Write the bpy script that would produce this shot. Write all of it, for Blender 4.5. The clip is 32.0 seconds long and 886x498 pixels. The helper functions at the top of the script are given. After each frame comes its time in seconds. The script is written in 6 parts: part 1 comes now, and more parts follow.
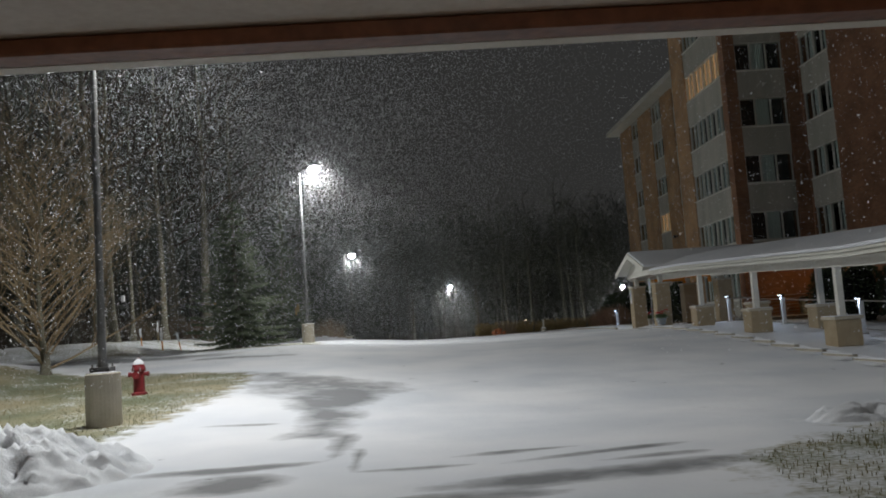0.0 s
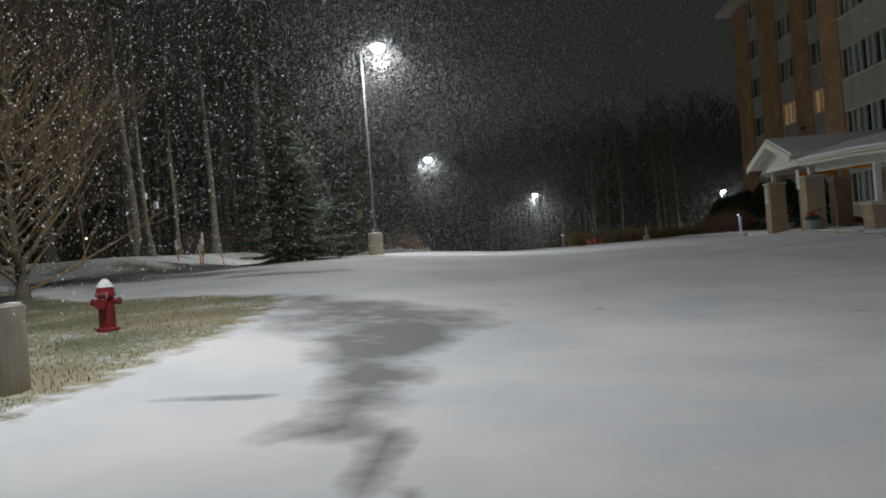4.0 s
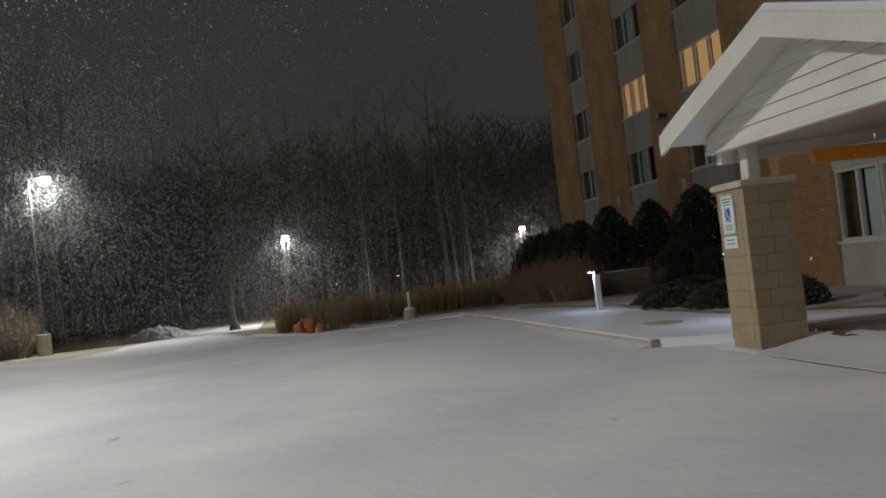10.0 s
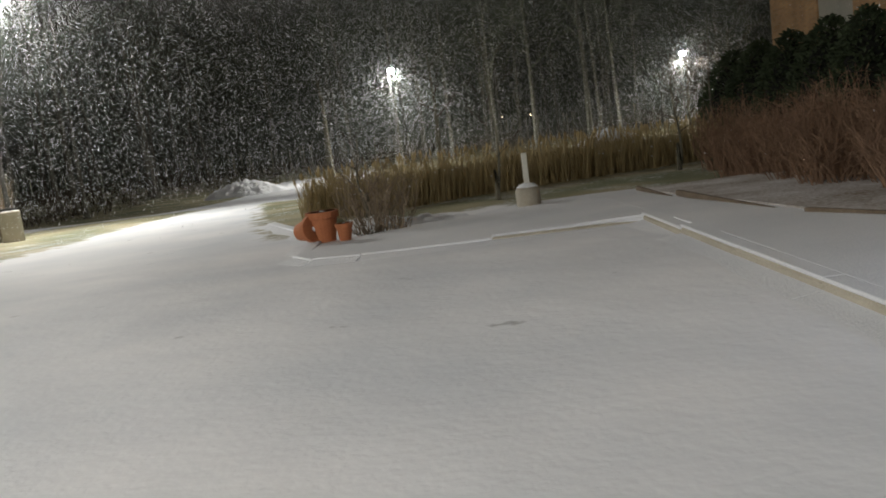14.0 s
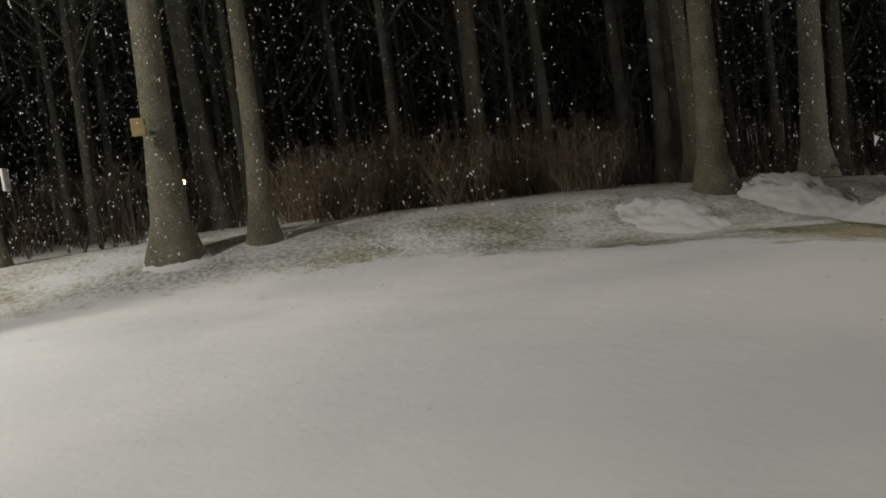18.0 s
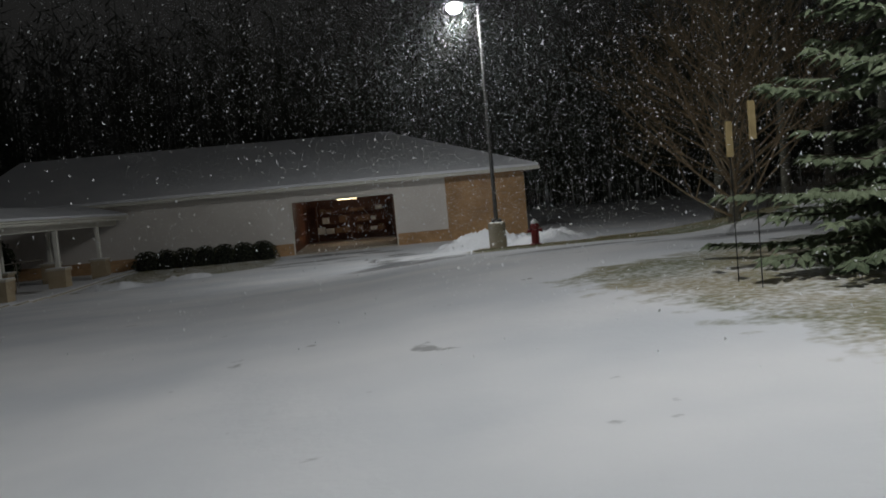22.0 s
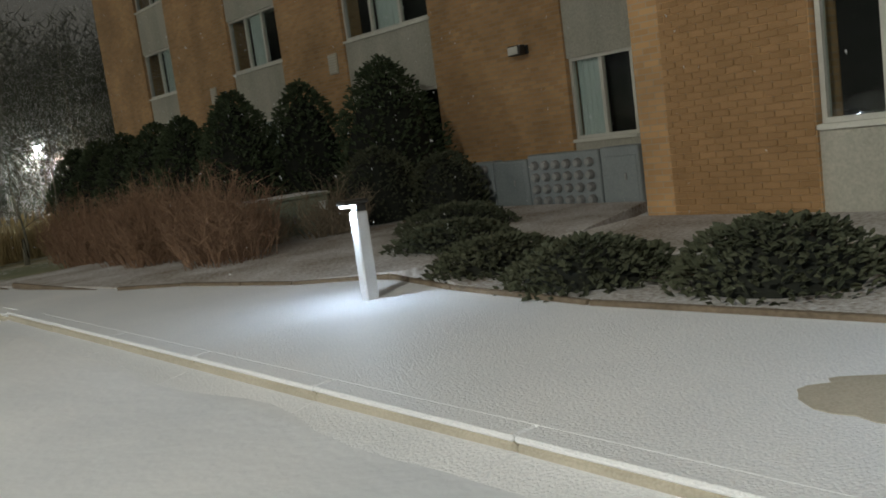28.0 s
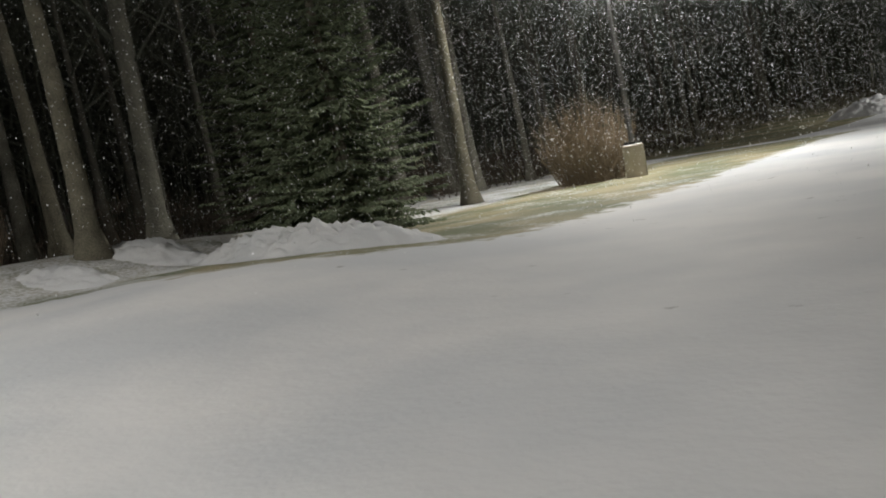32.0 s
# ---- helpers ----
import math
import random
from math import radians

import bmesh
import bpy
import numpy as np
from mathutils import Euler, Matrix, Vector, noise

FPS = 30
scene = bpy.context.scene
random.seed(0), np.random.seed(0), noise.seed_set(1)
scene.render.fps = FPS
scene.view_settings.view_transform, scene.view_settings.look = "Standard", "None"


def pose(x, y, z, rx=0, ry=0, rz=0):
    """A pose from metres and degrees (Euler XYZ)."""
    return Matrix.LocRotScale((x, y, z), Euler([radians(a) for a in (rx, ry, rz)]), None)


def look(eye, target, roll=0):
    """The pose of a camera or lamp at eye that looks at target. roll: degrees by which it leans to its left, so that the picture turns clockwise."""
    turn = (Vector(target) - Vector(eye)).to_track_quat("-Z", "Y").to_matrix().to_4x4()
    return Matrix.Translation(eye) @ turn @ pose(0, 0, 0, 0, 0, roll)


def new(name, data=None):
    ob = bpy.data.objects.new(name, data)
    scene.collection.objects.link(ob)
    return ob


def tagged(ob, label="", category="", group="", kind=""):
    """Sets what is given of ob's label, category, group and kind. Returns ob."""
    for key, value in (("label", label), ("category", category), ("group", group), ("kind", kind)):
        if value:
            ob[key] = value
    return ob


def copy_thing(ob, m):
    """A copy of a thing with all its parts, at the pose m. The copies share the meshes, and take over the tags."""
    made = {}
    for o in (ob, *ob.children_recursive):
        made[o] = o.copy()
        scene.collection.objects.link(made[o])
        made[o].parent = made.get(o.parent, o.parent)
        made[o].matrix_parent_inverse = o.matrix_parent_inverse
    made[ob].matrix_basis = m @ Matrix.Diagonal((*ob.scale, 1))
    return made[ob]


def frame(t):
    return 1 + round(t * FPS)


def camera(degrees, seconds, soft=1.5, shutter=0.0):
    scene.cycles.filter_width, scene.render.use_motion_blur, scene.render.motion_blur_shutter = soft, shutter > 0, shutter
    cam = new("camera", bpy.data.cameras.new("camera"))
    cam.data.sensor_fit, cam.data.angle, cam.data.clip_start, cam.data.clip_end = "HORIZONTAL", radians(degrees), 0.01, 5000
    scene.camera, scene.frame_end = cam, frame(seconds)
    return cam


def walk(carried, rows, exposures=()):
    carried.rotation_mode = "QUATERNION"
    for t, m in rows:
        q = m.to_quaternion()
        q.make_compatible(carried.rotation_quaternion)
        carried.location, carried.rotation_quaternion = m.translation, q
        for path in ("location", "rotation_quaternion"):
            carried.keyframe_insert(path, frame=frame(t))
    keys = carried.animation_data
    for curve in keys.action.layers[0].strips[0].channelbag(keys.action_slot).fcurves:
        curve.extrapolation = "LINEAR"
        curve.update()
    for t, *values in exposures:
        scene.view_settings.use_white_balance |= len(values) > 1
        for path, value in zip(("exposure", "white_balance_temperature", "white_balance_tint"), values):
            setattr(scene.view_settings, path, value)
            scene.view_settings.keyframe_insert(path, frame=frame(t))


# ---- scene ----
cam = camera(53.97, 32.0, soft=1.8)
PATH = [
    (0, (0.478, -2.222, 0.640), (0.895, 7.728, 1.545), -3.95),
    (1, (0.420, -0.700, 0.620), (0.524, 9.257, 1.544), -4.00),
    (2, (0.328, 0.852, 0.577), (0.252, 10.820, 1.370), -4.47),
    (2.5, (0.300, 1.720, 0.560), (0.160, 11.711, 0.159), -4.50),
    (3.5, (0.280, 3.600, 0.530), (-0.139, 13.587, 0.251), -4.50),
    (4.5, (0.300, 5.500, 0.510), (-0.397, 15.475, 0.650), -4.50),
    (5, (0.355, 6.602, 0.497), (-0.402, 16.573, 0.561), -4.53),
    (6, (0.865, 9.706, 0.511), (1.006, 19.679, 1.225), -4.29),
    (7, (1.927, 14.853, 0.555), (2.898, 24.780, 1.261), -4.48),
    (8, (3.301, 19.586, 0.850), (4.851, 29.460, 1.162), -4.49),
    (9, (4.630, 24.737, 1.140), (6.380, 34.575, 1.542), -5.38),
    (10.5, (6.382, 31.727, 1.435), (8.101, 41.577, 1.557), -6.67),
    (11, (6.809, 33.887, 1.499), (8.511, 43.741, 1.543), -6.59),
    (12, (7.602, 37.655, 1.506), (9.222, 47.515, 1.110), -6.59),
    (13, (8.023, 40.925, 1.423), (9.290, 50.743, 0.003), -6.65),
    (14.2, (8.000, 43.300, 1.410), (7.568, 53.193, 0.018), -7.60),
    (14.9, (7.600, 45.000, 1.400), (5.455, 54.677, 0.077), -8.60),
    (15.5, (7.096, 46.014, 1.389), (3.453, 55.241, 0.122), -9.35),
    (16, (6.770, 46.448, 1.411), (1.396, 54.771, 0.048), -8.75),
    (16.5, (6.122, 47.279, 1.435), (-0.694, 54.493, 0.212), -7.86),
    (17, (5.040, 48.191, 1.450), (-3.292, 53.628, 0.438), -7.82),
    (17.5, (3.816, 48.896, 1.463), (-5.484, 52.467, 0.590), -7.18),
    (18, (2.920, 49.175, 1.466), (-6.958, 50.523, 0.689), -7.61),
    (18.5, (2.034, 49.195, 1.455), (-7.895, 48.386, 0.592), -7.67),
    (19, (1.044, 48.987, 1.448), (-8.397, 45.785, 0.654), -9.24),
    (19.5, (0.517, 48.550, 1.476), (-8.046, 43.433, 0.786), -8.57),
    (20, (-0.379, 47.744, 1.512), (-7.690, 40.945, 0.937), -7.95),
    (20.5, (-0.546, 47.209, 1.521), (-6.420, 39.129, 1.078), -6.72),
    (21, (-0.768, 46.237, 1.567), (-5.099, 37.239, 1.042), -6.46),
    (21.5, (-0.935, 44.769, 1.573), (-3.634, 35.160, 0.951), -5.56),
    (22, (-0.860, 43.177, 1.559), (-1.579, 33.226, 0.886), -5.26),
    (23, (0.267, 40.272, 1.539), (3.786, 30.951, 0.684), -6.04),
    (23.5, (1.080, 38.978, 1.522), (6.665, 30.734, 0.600), -6.18),
    (24, (1.860, 38.459, 1.504), (9.098, 31.619, 0.602), -6.73),
    (25, (3.356, 37.744, 1.501), (12.979, 35.164, 0.648), -6.70),
    (25.5, (4.545, 38.150, 1.463), (14.489, 37.481, 0.648), -7.00),
    (26, (5.578, 38.649, 1.469), (15.469, 39.902, 0.698), -7.11),
    (26.5, (6.752, 38.948, 1.477), (16.019, 42.451, 0.120), -7.73),
    (28.5, (8.043, 41.824, 1.409), (13.270, 50.274, 0.280), -6.99),
    (29, (8.034, 42.495, 1.416), (11.918, 51.640, 0.276), -7.09),
    (30, (7.671, 44.166, 1.371), (8.387, 54.082, 0.296), -8.34),
    (31, (6.827, 45.224, 1.424), (4.064, 54.803, 0.642), -9.10),
    (32, (6.177, 45.965, 1.526), (-0.032, 53.719, 0.372), -11.51),
]

# seconds, stops, kelvin, tint
EXPOSURE = [
    (0.0, -0.05, 6200, 10), (2.5, -0.20, 6200, 10), (5.0, -0.65, 6400, 10), (6.0, -0.20, 6600, 10), (8.0, 0.30, 6600, 10), (10.0, 0.18, 6600, 10),
    (11.0, 0.50, 6600, 10), (12.0, 0.85, 6600, 10), (13.0, 1.10, 6700, 10), (15.0, 0.90, 6700, 10), (16.0, 0.80, 6800, 10), (18.0, 0.38, 7100, 9),
    (19.0, -0.05, 6900, 6), (20.0, -0.65, 6600, 6), (21.0, -0.90, 6500, 10), (22.0, -1.20, 6200, 10), (23.0, -0.45, 6900, 10), (24.0, 0.40, 7800, 11),
    (25.0, 0.65, 8400, 18), (26.5, 0.80, 6900, 15), (28.5, 1.30, 6800, 3), (29.0, 1.25, 6800, 3), (30.0, 1.20, 6200, 5), (31.0, 0.85, 6100, 10),
    (32.0, 0.65, 6700, 10),
]
walk(cam, [(t, look(eye, target, roll)) for t, eye, target, roll in PATH], EXPOSURE)

# ---- night sky under snow cloud, lit from below by the town ----
world = bpy.data.worlds.new("night_sky")
scene.world = world
world.use_nodes = True
sky_bg = world.node_tree.nodes["Background"]
sky_bg.inputs["Color"].default_value = (1.0, 0.97, 0.90, 1)
sky_bg.inputs["Strength"].default_value = 0.028


def lamp(name, place, watts, colour, radius=0.2, spot=None, aim=None):
    data = bpy.data.lights.new(name, "SPOT" if spot else "POINT")
    data.energy, data.color, data.shadow_soft_size = watts, colour, radius
    if spot:
        data.spot_size, data.spot_blend = radians(spot), 0.5
    ob = new(name, data)
    ob.matrix_world = look(place, aim) if aim else Matrix.Translation(place)
    return ob


COOL = (1.0, 0.98, 0.91)
# place of each light head, foot of its pole, power
STREET = [
    ((-4.12, 13.60, 7.70), (-4.95, 13.30), 2900),
    ((-3.67, 38.92, 8.66), (-4.50, 40.00), 3100),
    ((-4.05, 68.99, 7.10), (-4.64, 68.77), 2200),
    ((5.75, 109.39, 5.90), (5.55, 109.60), 3600),
    ((30.17, 117.87, 4.79), (30.00, 118.10), 3600),
]
for head, foot, watts in STREET:
    # the beam thrown down, and the weak spill of the round lens to all sides
    lamp("street_lamp_light", (head[0], head[1], head[2] - 0.22), watts * 0.85, COOL, 0.18, 173, (head[0] + 0.01, head[1], 0))
    lamp("street_lamp_spill", (head[0], head[1], head[2] - 0.24), watts * (0.09 if head[1] < 20 else 0.15 if head[1] < 80 else 0.10), COOL, 0.18)

# ---- materials ----
def nodes_of(m):
    m.use_nodes = True
    nt = m.node_tree
    return nt, nt.nodes, nt.links, nt.nodes["Principled BSDF"]


def surface(name, dark, light, rough=0.8, grain=40.0, blotch=1.5, bump=0.3, metal=0.0, spec=0.5, rnd=0.0, coat=0.0, depth=0.01, run_down=1.0):
    """A procedural surface: two colours mixed by a broad and a fine noise, with a fine relief."""
    m = bpy.data.materials.new(name)
    nt, n, l, p = nodes_of(m)
    pos = n.new("ShaderNodeNewGeometry").outputs["Position"]
    big, fine = n.new("ShaderNodeTexNoise"), n.new("ShaderNodeTexNoise")
    big.inputs["Scale"].default_value, fine.inputs["Scale"].default_value = blotch, grain
    big.inputs["Detail"].default_value, fine.inputs["Detail"].default_value = 3, 2
    wide = pos
    if run_down != 1.0:
        sc = n.new("ShaderNodeVectorMath")
        sc.operation = "MULTIPLY"
        sc.inputs[1].default_value = (1, 1, run_down)
        l.new(pos, sc.inputs[0])
        wide = sc.outputs[0]
    l.new(wide, big.inputs["Vector"]), l.new(pos, fine.inputs["Vector"])
    add = n.new("ShaderNodeMath")
    add.operation = "ADD"
    l.new(big.outputs[0], add.inputs[0]), l.new(fine.outputs[0], add.inputs[1])
    fac = add.outputs[0]
    if rnd:
        info = n.new("ShaderNodeObjectInfo")
        mul = n.new("ShaderNodeMath")
        mul.operation = "MULTIPLY_ADD"
        mul.inputs[1].default_value = rnd
        l.new(info.outputs["Random"], mul.inputs[0]), l.new(fac, mul.inputs[2])
        fac = mul.outputs[0]
    mr = n.new("ShaderNodeMapRange")
    mr.inputs[1].default_value, mr.inputs[2].default_value = 0.65 + rnd * 0.3, 1.35 + rnd * 0.7
    l.new(fac, mr.inputs[0])
    mix = n.new("ShaderNodeMix")
    mix.data_type = "RGBA"
    mix.inputs[6].default_value, mix.inputs[7].default_value = (*dark, 1), (*light, 1)
    l.new(mr.outputs[0], mix.inputs[0])
    l.new(mix.outputs[2], p.inputs["Base Color"])
    p.inputs["Roughness"].default_value, p.inputs["Metallic"].default_value = rough, metal
    p.inputs["Specular IOR Level"].default_value = spec
    p.inputs["Coat Weight"].default_value = coat
    if bump:
        b = n.new("ShaderNodeBump")
        b.inputs["Strength"].default_value, b.inputs["Distance"].default_value = bump, depth
        l.new(fine.outputs[0], b.inputs["Height"]), l.new(b.outputs[0], p.inputs["Normal"])
    return m


def glowing(name, colour, strength):
    m = bpy.data.materials.new(name)
    nt, n, l, p = nodes_of(m)
    p.inputs["Base Color"].default_value = (*colour, 1)
    p.inputs["Emission Color"].default_value, p.inputs["Emission Strength"].default_value = (*colour, 1), strength
    return m


def brick_surface(name, a, b, mortar, axis="y"):
    """Running-bond brickwork of real size on an upright wall that runs along x or y."""
    m = bpy.data.materials.new(name)
    nt, n, l, p = nodes_of(m)
    pos = n.new("ShaderNodeNewGeometry").outputs["Position"]
    sep, com = n.new("ShaderNodeSeparateXYZ"), n.new("ShaderNodeCombineXYZ")
    l.new(pos, sep.inputs[0])
    add = n.new("ShaderNodeMath")
    l.new(sep.outputs["X"], add.inputs[0]), l.new(sep.outputs["Y"], add.inputs[1])
    l.new(add.outputs[0], com.inputs[0]), l.new(sep.outputs["Z"], com.inputs[1])
    t = n.new("ShaderNodeTexBrick")
    t.inputs["Scale"].default_value = 1.0
    t.inputs["Color1"].default_value, t.inputs["Color2"].default_value, t.inputs["Mortar"].default_value = (*a, 1), (*b, 1), (*mortar, 1)
    t.inputs["Brick Width"].default_value, t.inputs["Row Height"].default_value, t.inputs["Mortar Size"].default_value = 0.21, 0.075, 0.006
    l.new(com.outputs[0], t.inputs["Vector"])
    noi = n.new("ShaderNodeTexNoise")
    noi.inputs["Scale"].default_value, noi.inputs["Detail"].default_value = 0.7, 4
    l.new(pos, noi.inputs["Vector"])
    hsv = n.new("ShaderNodeHueSaturation")
    mr = n.new("ShaderNodeMapRange")
    mr.inputs[1].default_value, mr.inputs[2].default_value, mr.inputs[3].default_value, mr.inputs[4].default_value = 0.3, 0.7, 0.72, 1.2
    l.new(noi.outputs[0], mr.inputs[0]), l.new(mr.outputs[0], hsv.inputs["Value"])
    l.new(t.outputs["Color"], hsv.inputs["Color"]), l.new(hsv.outputs[0], p.inputs["Base Color"])
    bmp = n.new("ShaderNodeBump")
    bmp.inputs["Strength"].default_value, bmp.inputs["Distance"].default_value = 0.6, 0.008
    inv = n.new("ShaderNodeMath")
    inv.operation = "SUBTRACT"
    inv.inputs[0].default_value = 1.0
    l.new(t.outputs["Fac"], inv.inputs[1]), l.new(inv.outputs[0], bmp.inputs["Height"]), l.new(bmp.outputs[0], p.inputs["Normal"])
    p.inputs["Roughness"].default_value = 0.85
    return m


def glass_pane():
    m = bpy.data.materials.new("window_glass")
    nt, n, l, p = nodes_of(m)
    tr, gl, mx = n.new("ShaderNodeBsdfTransparent"), n.new("ShaderNodeBsdfGlossy"), n.new("ShaderNodeMixShader")
    tr.inputs[0].default_value, gl.inputs["Roughness"].default_value = (0.88, 0.92, 0.90, 1), 0.02
    lw, pw, ma = n.new("ShaderNodeLayerWeight"), n.new("ShaderNodeMath"), n.new("ShaderNodeMath")
    lw.inputs["Blend"].default_value = 0.5
    pw.operation, pw.inputs[1].default_value = "POWER", 4.0
    ma.operation, ma.inputs[1].default_value, ma.inputs[2].default_value = "MULTIPLY_ADD", 0.7, 0.04
    l.new(lw.outputs["Facing"], pw.inputs[0]), l.new(pw.outputs[0], ma.inputs[0]), l.new(ma.outputs[0], mx.inputs[0])
    l.new(tr.outputs[0], mx.inputs[1]), l.new(gl.outputs[0], mx.inputs[2])
    l.new(mx.outputs[0], n["Material Output"].inputs[0])
    return m


SNOW = surface("snow", (0.70, 0.73, 0.78), (0.88, 0.89, 0.92), 0.55, 60, 0.6, 0.5, spec=0.3, depth=0.02)
TAN_BRICK = brick_surface("tan_brick", (0.42, 0.245, 0.11), (0.54, 0.325, 0.155), (0.40, 0.32, 0.23))
RED_BRICK = brick_surface("orange_brown_brick", (0.23, 0.105, 0.052), (0.32, 0.155, 0.08), (0.23, 0.16, 0.11))
PANEL = surface("cream_concrete_panel", (0.33, 0.325, 0.275), (0.52, 0.50, 0.43), 0.85, 30, 1.3, 0.2, run_down=0.22)
BLOCK = surface("tan_split_block", (0.38, 0.30, 0.19), (0.49, 0.40, 0.27), 0.95, 90, 3, 0.9, rnd=0.2, depth=0.02)
MORTAR = surface("tan_mortar", (0.30, 0.24, 0.15), (0.40, 0.33, 0.22), 0.95, 60, 3, 0.3)
CAP = surface("cast_stone_cap", (0.45, 0.40, 0.31), (0.58, 0.53, 0.43), 0.85, 60, 3, 0.3)
CONCRETE = surface("pale_concrete", (0.33, 0.30, 0.24), (0.50, 0.46, 0.38), 0.9, 70, 2, 0.4)
WHITE_WOOD = surface("white_painted_wood", (0.62, 0.61, 0.55), (0.76, 0.75, 0.69), 0.6, 50, 1.5, 0.1)
WHITE_TRIM = surface("cream_painted_metal", (0.58, 0.57, 0.50), (0.72, 0.71, 0.64), 0.5, 40, 1, 0.05)
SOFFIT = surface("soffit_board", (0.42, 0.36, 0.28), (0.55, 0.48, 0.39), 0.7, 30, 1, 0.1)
ALU = surface("window_frame_metal", (0.52, 0.51, 0.46), (0.64, 0.63, 0.57), 0.45, 60, 4, 0.05, metal=0.1)
BRONZE = surface("dark_bronze_metal", (0.03, 0.03, 0.03), (0.06, 0.058, 0.055), 0.45, 60, 3, 0.05, metal=0.4)
POLE = surface("painted_pole", (0.10, 0.10, 0.10), (0.18, 0.18, 0.18), 0.45, 60, 3, 0.05, metal=0.4)
DARK = surface("painted_room_dark", (0.010, 0.010, 0.010), (0.02, 0.02, 0.02), 0.9, 5, 1, 0)
CURTAIN = surface("pale_curtain", (0.55, 0.62, 0.62), (0.70, 0.76, 0.75), 0.9, 14, 3, 0.4)
BARK = surface("grey_bark", (0.085, 0.08, 0.06), (0.23, 0.215, 0.165), 0.95, 28, 2.2, 1.0, depth=0.03)
WOOD_BARK = surface("dark_woodland_bark", (0.07, 0.07, 0.058), (0.19, 0.185, 0.155), 0.95, 24, 2.2, 0.8, depth=0.03)
TWIG = surface("bare_twig", (0.055, 0.045, 0.035), (0.11, 0.09, 0.07), 0.9, 10, 1, 0)
WOOD_TWIG = surface("snow_dusted_woodland_twig", (0.065, 0.075, 0.058), (0.165, 0.18, 0.145), 0.95, 10, 1, 0)
RED_TWIG = surface("russet_twig", (0.17, 0.10, 0.065), (0.33, 0.21, 0.135), 0.85, 10, 1, 0)
OLD_TIMBER = surface("weathered_timber", (0.10, 0.075, 0.05), (0.22, 0.17, 0.12), 0.9, 25, 3, 0.4)
RUSSET = surface("grey_russet_twig", (0.18, 0.13, 0.075), (0.34, 0.265, 0.165), 0.85, 10, 1, 0)
TAN_TWIG = surface("tan_twig", (0.17, 0.13, 0.09), (0.30, 0.24, 0.17), 0.85, 10, 1, 0)
NEEDLE = surface("spruce_needle", (0.085, 0.115, 0.065), (0.22, 0.265, 0.165), 0.8, 8, 1.2, 0)
NEEDLE2 = surface("arborvitae_leaf", (0.03, 0.048, 0.022), (0.075, 0.105, 0.05), 0.75, 8, 2, 0)
HEDGE = surface("low_hedge_leaf", (0.03, 0.04, 0.02), (0.08, 0.085, 0.05), 0.8, 9, 2, 0)
CORE = surface("painted_inner_shade", (0.006, 0.008, 0.005), (0.012, 0.014, 0.009), 0.95, 9, 2, 0)
STRAW = surface("dry_reed", (0.24, 0.18, 0.085), (0.42, 0.33, 0.17), 0.85, 6, 1, 0)
GRASS = surface("winter_grass", (0.10, 0.11, 0.05), (0.34, 0.29, 0.16), 0.9, 6, 0.7, 0)
TERRA = surface("terracotta", (0.36, 0.12, 0.05), (0.48, 0.18, 0.08), 0.8, 40, 4, 0.2)
RED_PAINT = surface("red_hydrant_paint", (0.16, 0.015, 0.02), (0.27, 0.028, 0.034), 0.45, 50, 5, 0.1)
ORANGE = surface("orange_steel", (0.70, 0.24, 0.015), (0.85, 0.33, 0.03), 0.5, 40, 3, 0.05)
SIGN_WHITE = surface("sign_white", (0.74, 0.76, 0.76), (0.80, 0.82, 0.82), 0.4, 20, 2, 0)
SIGN_BLUE = surface("sign_blue", (0.015, 0.05, 0.42), (0.02, 0.07, 0.50), 0.4, 20, 2, 0)
SIGN_GREEN = surface("sign_green", (0.02, 0.22, 0.13), (0.03, 0.28, 0.17), 0.4, 20, 2, 0)
STEEL = surface("galvanised_steel", (0.30, 0.30, 0.30), (0.45, 0.45, 0.45), 0.4, 50, 4, 0.05, metal=0.7)
RAIL = surface("rail_steel", (0.25, 0.23, 0.20), (0.38, 0.34, 0.29), 0.4, 50, 4, 0.05, metal=0.6)
BOXGREEN = surface("green_utility_paint", (0.19, 0.23, 0.175), (0.29, 0.33, 0.26), 0.5, 40, 2, 0.05)
METER = surface("meter_grey", (0.20, 0.23, 0.24), (0.30, 0.33, 0.34), 0.5, 40, 2, 0.05)
PETAL = surface("red_petal", (0.45, 0.02, 0.03), (0.70, 0.06, 0.06), 0.6, 20, 3, 0)
LEAF = surface("pale_leaf", (0.10, 0.16, 0.07), (0.20, 0.27, 0.13), 0.7, 20, 3, 0)
BEAM = surface("stained_wood_beam", (0.10, 0.035, 0.015), (0.22, 0.085, 0.04), 0.5, 18, 2, 0.3)
PLASTER = surface("garage_plaster", (0.62, 0.58, 0.54), (0.74, 0.71, 0.67), 0.85, 30, 0.8, 0.1)
GLASS = glass_pane()


def flake_surface():
    """A loose ice flake: scatters the light that falls on it to both sides."""
    m = bpy.data.materials.new("ice_flake")
    nt, n, l, p = nodes_of(m)
    di, tr, mx = n.new("ShaderNodeBsdfDiffuse"), n.new("ShaderNodeBsdfTranslucent"), n.new("ShaderNodeMixShader")
    for q in (di, tr):
        q.inputs["Color"].default_value = (0.90, 0.92, 0.95, 1)
    l.new(di.outputs[0], mx.inputs[1]), l.new(tr.outputs[0], mx.inputs[2]), l.new(mx.outputs[0], n["Material Output"].inputs[0])
    return m


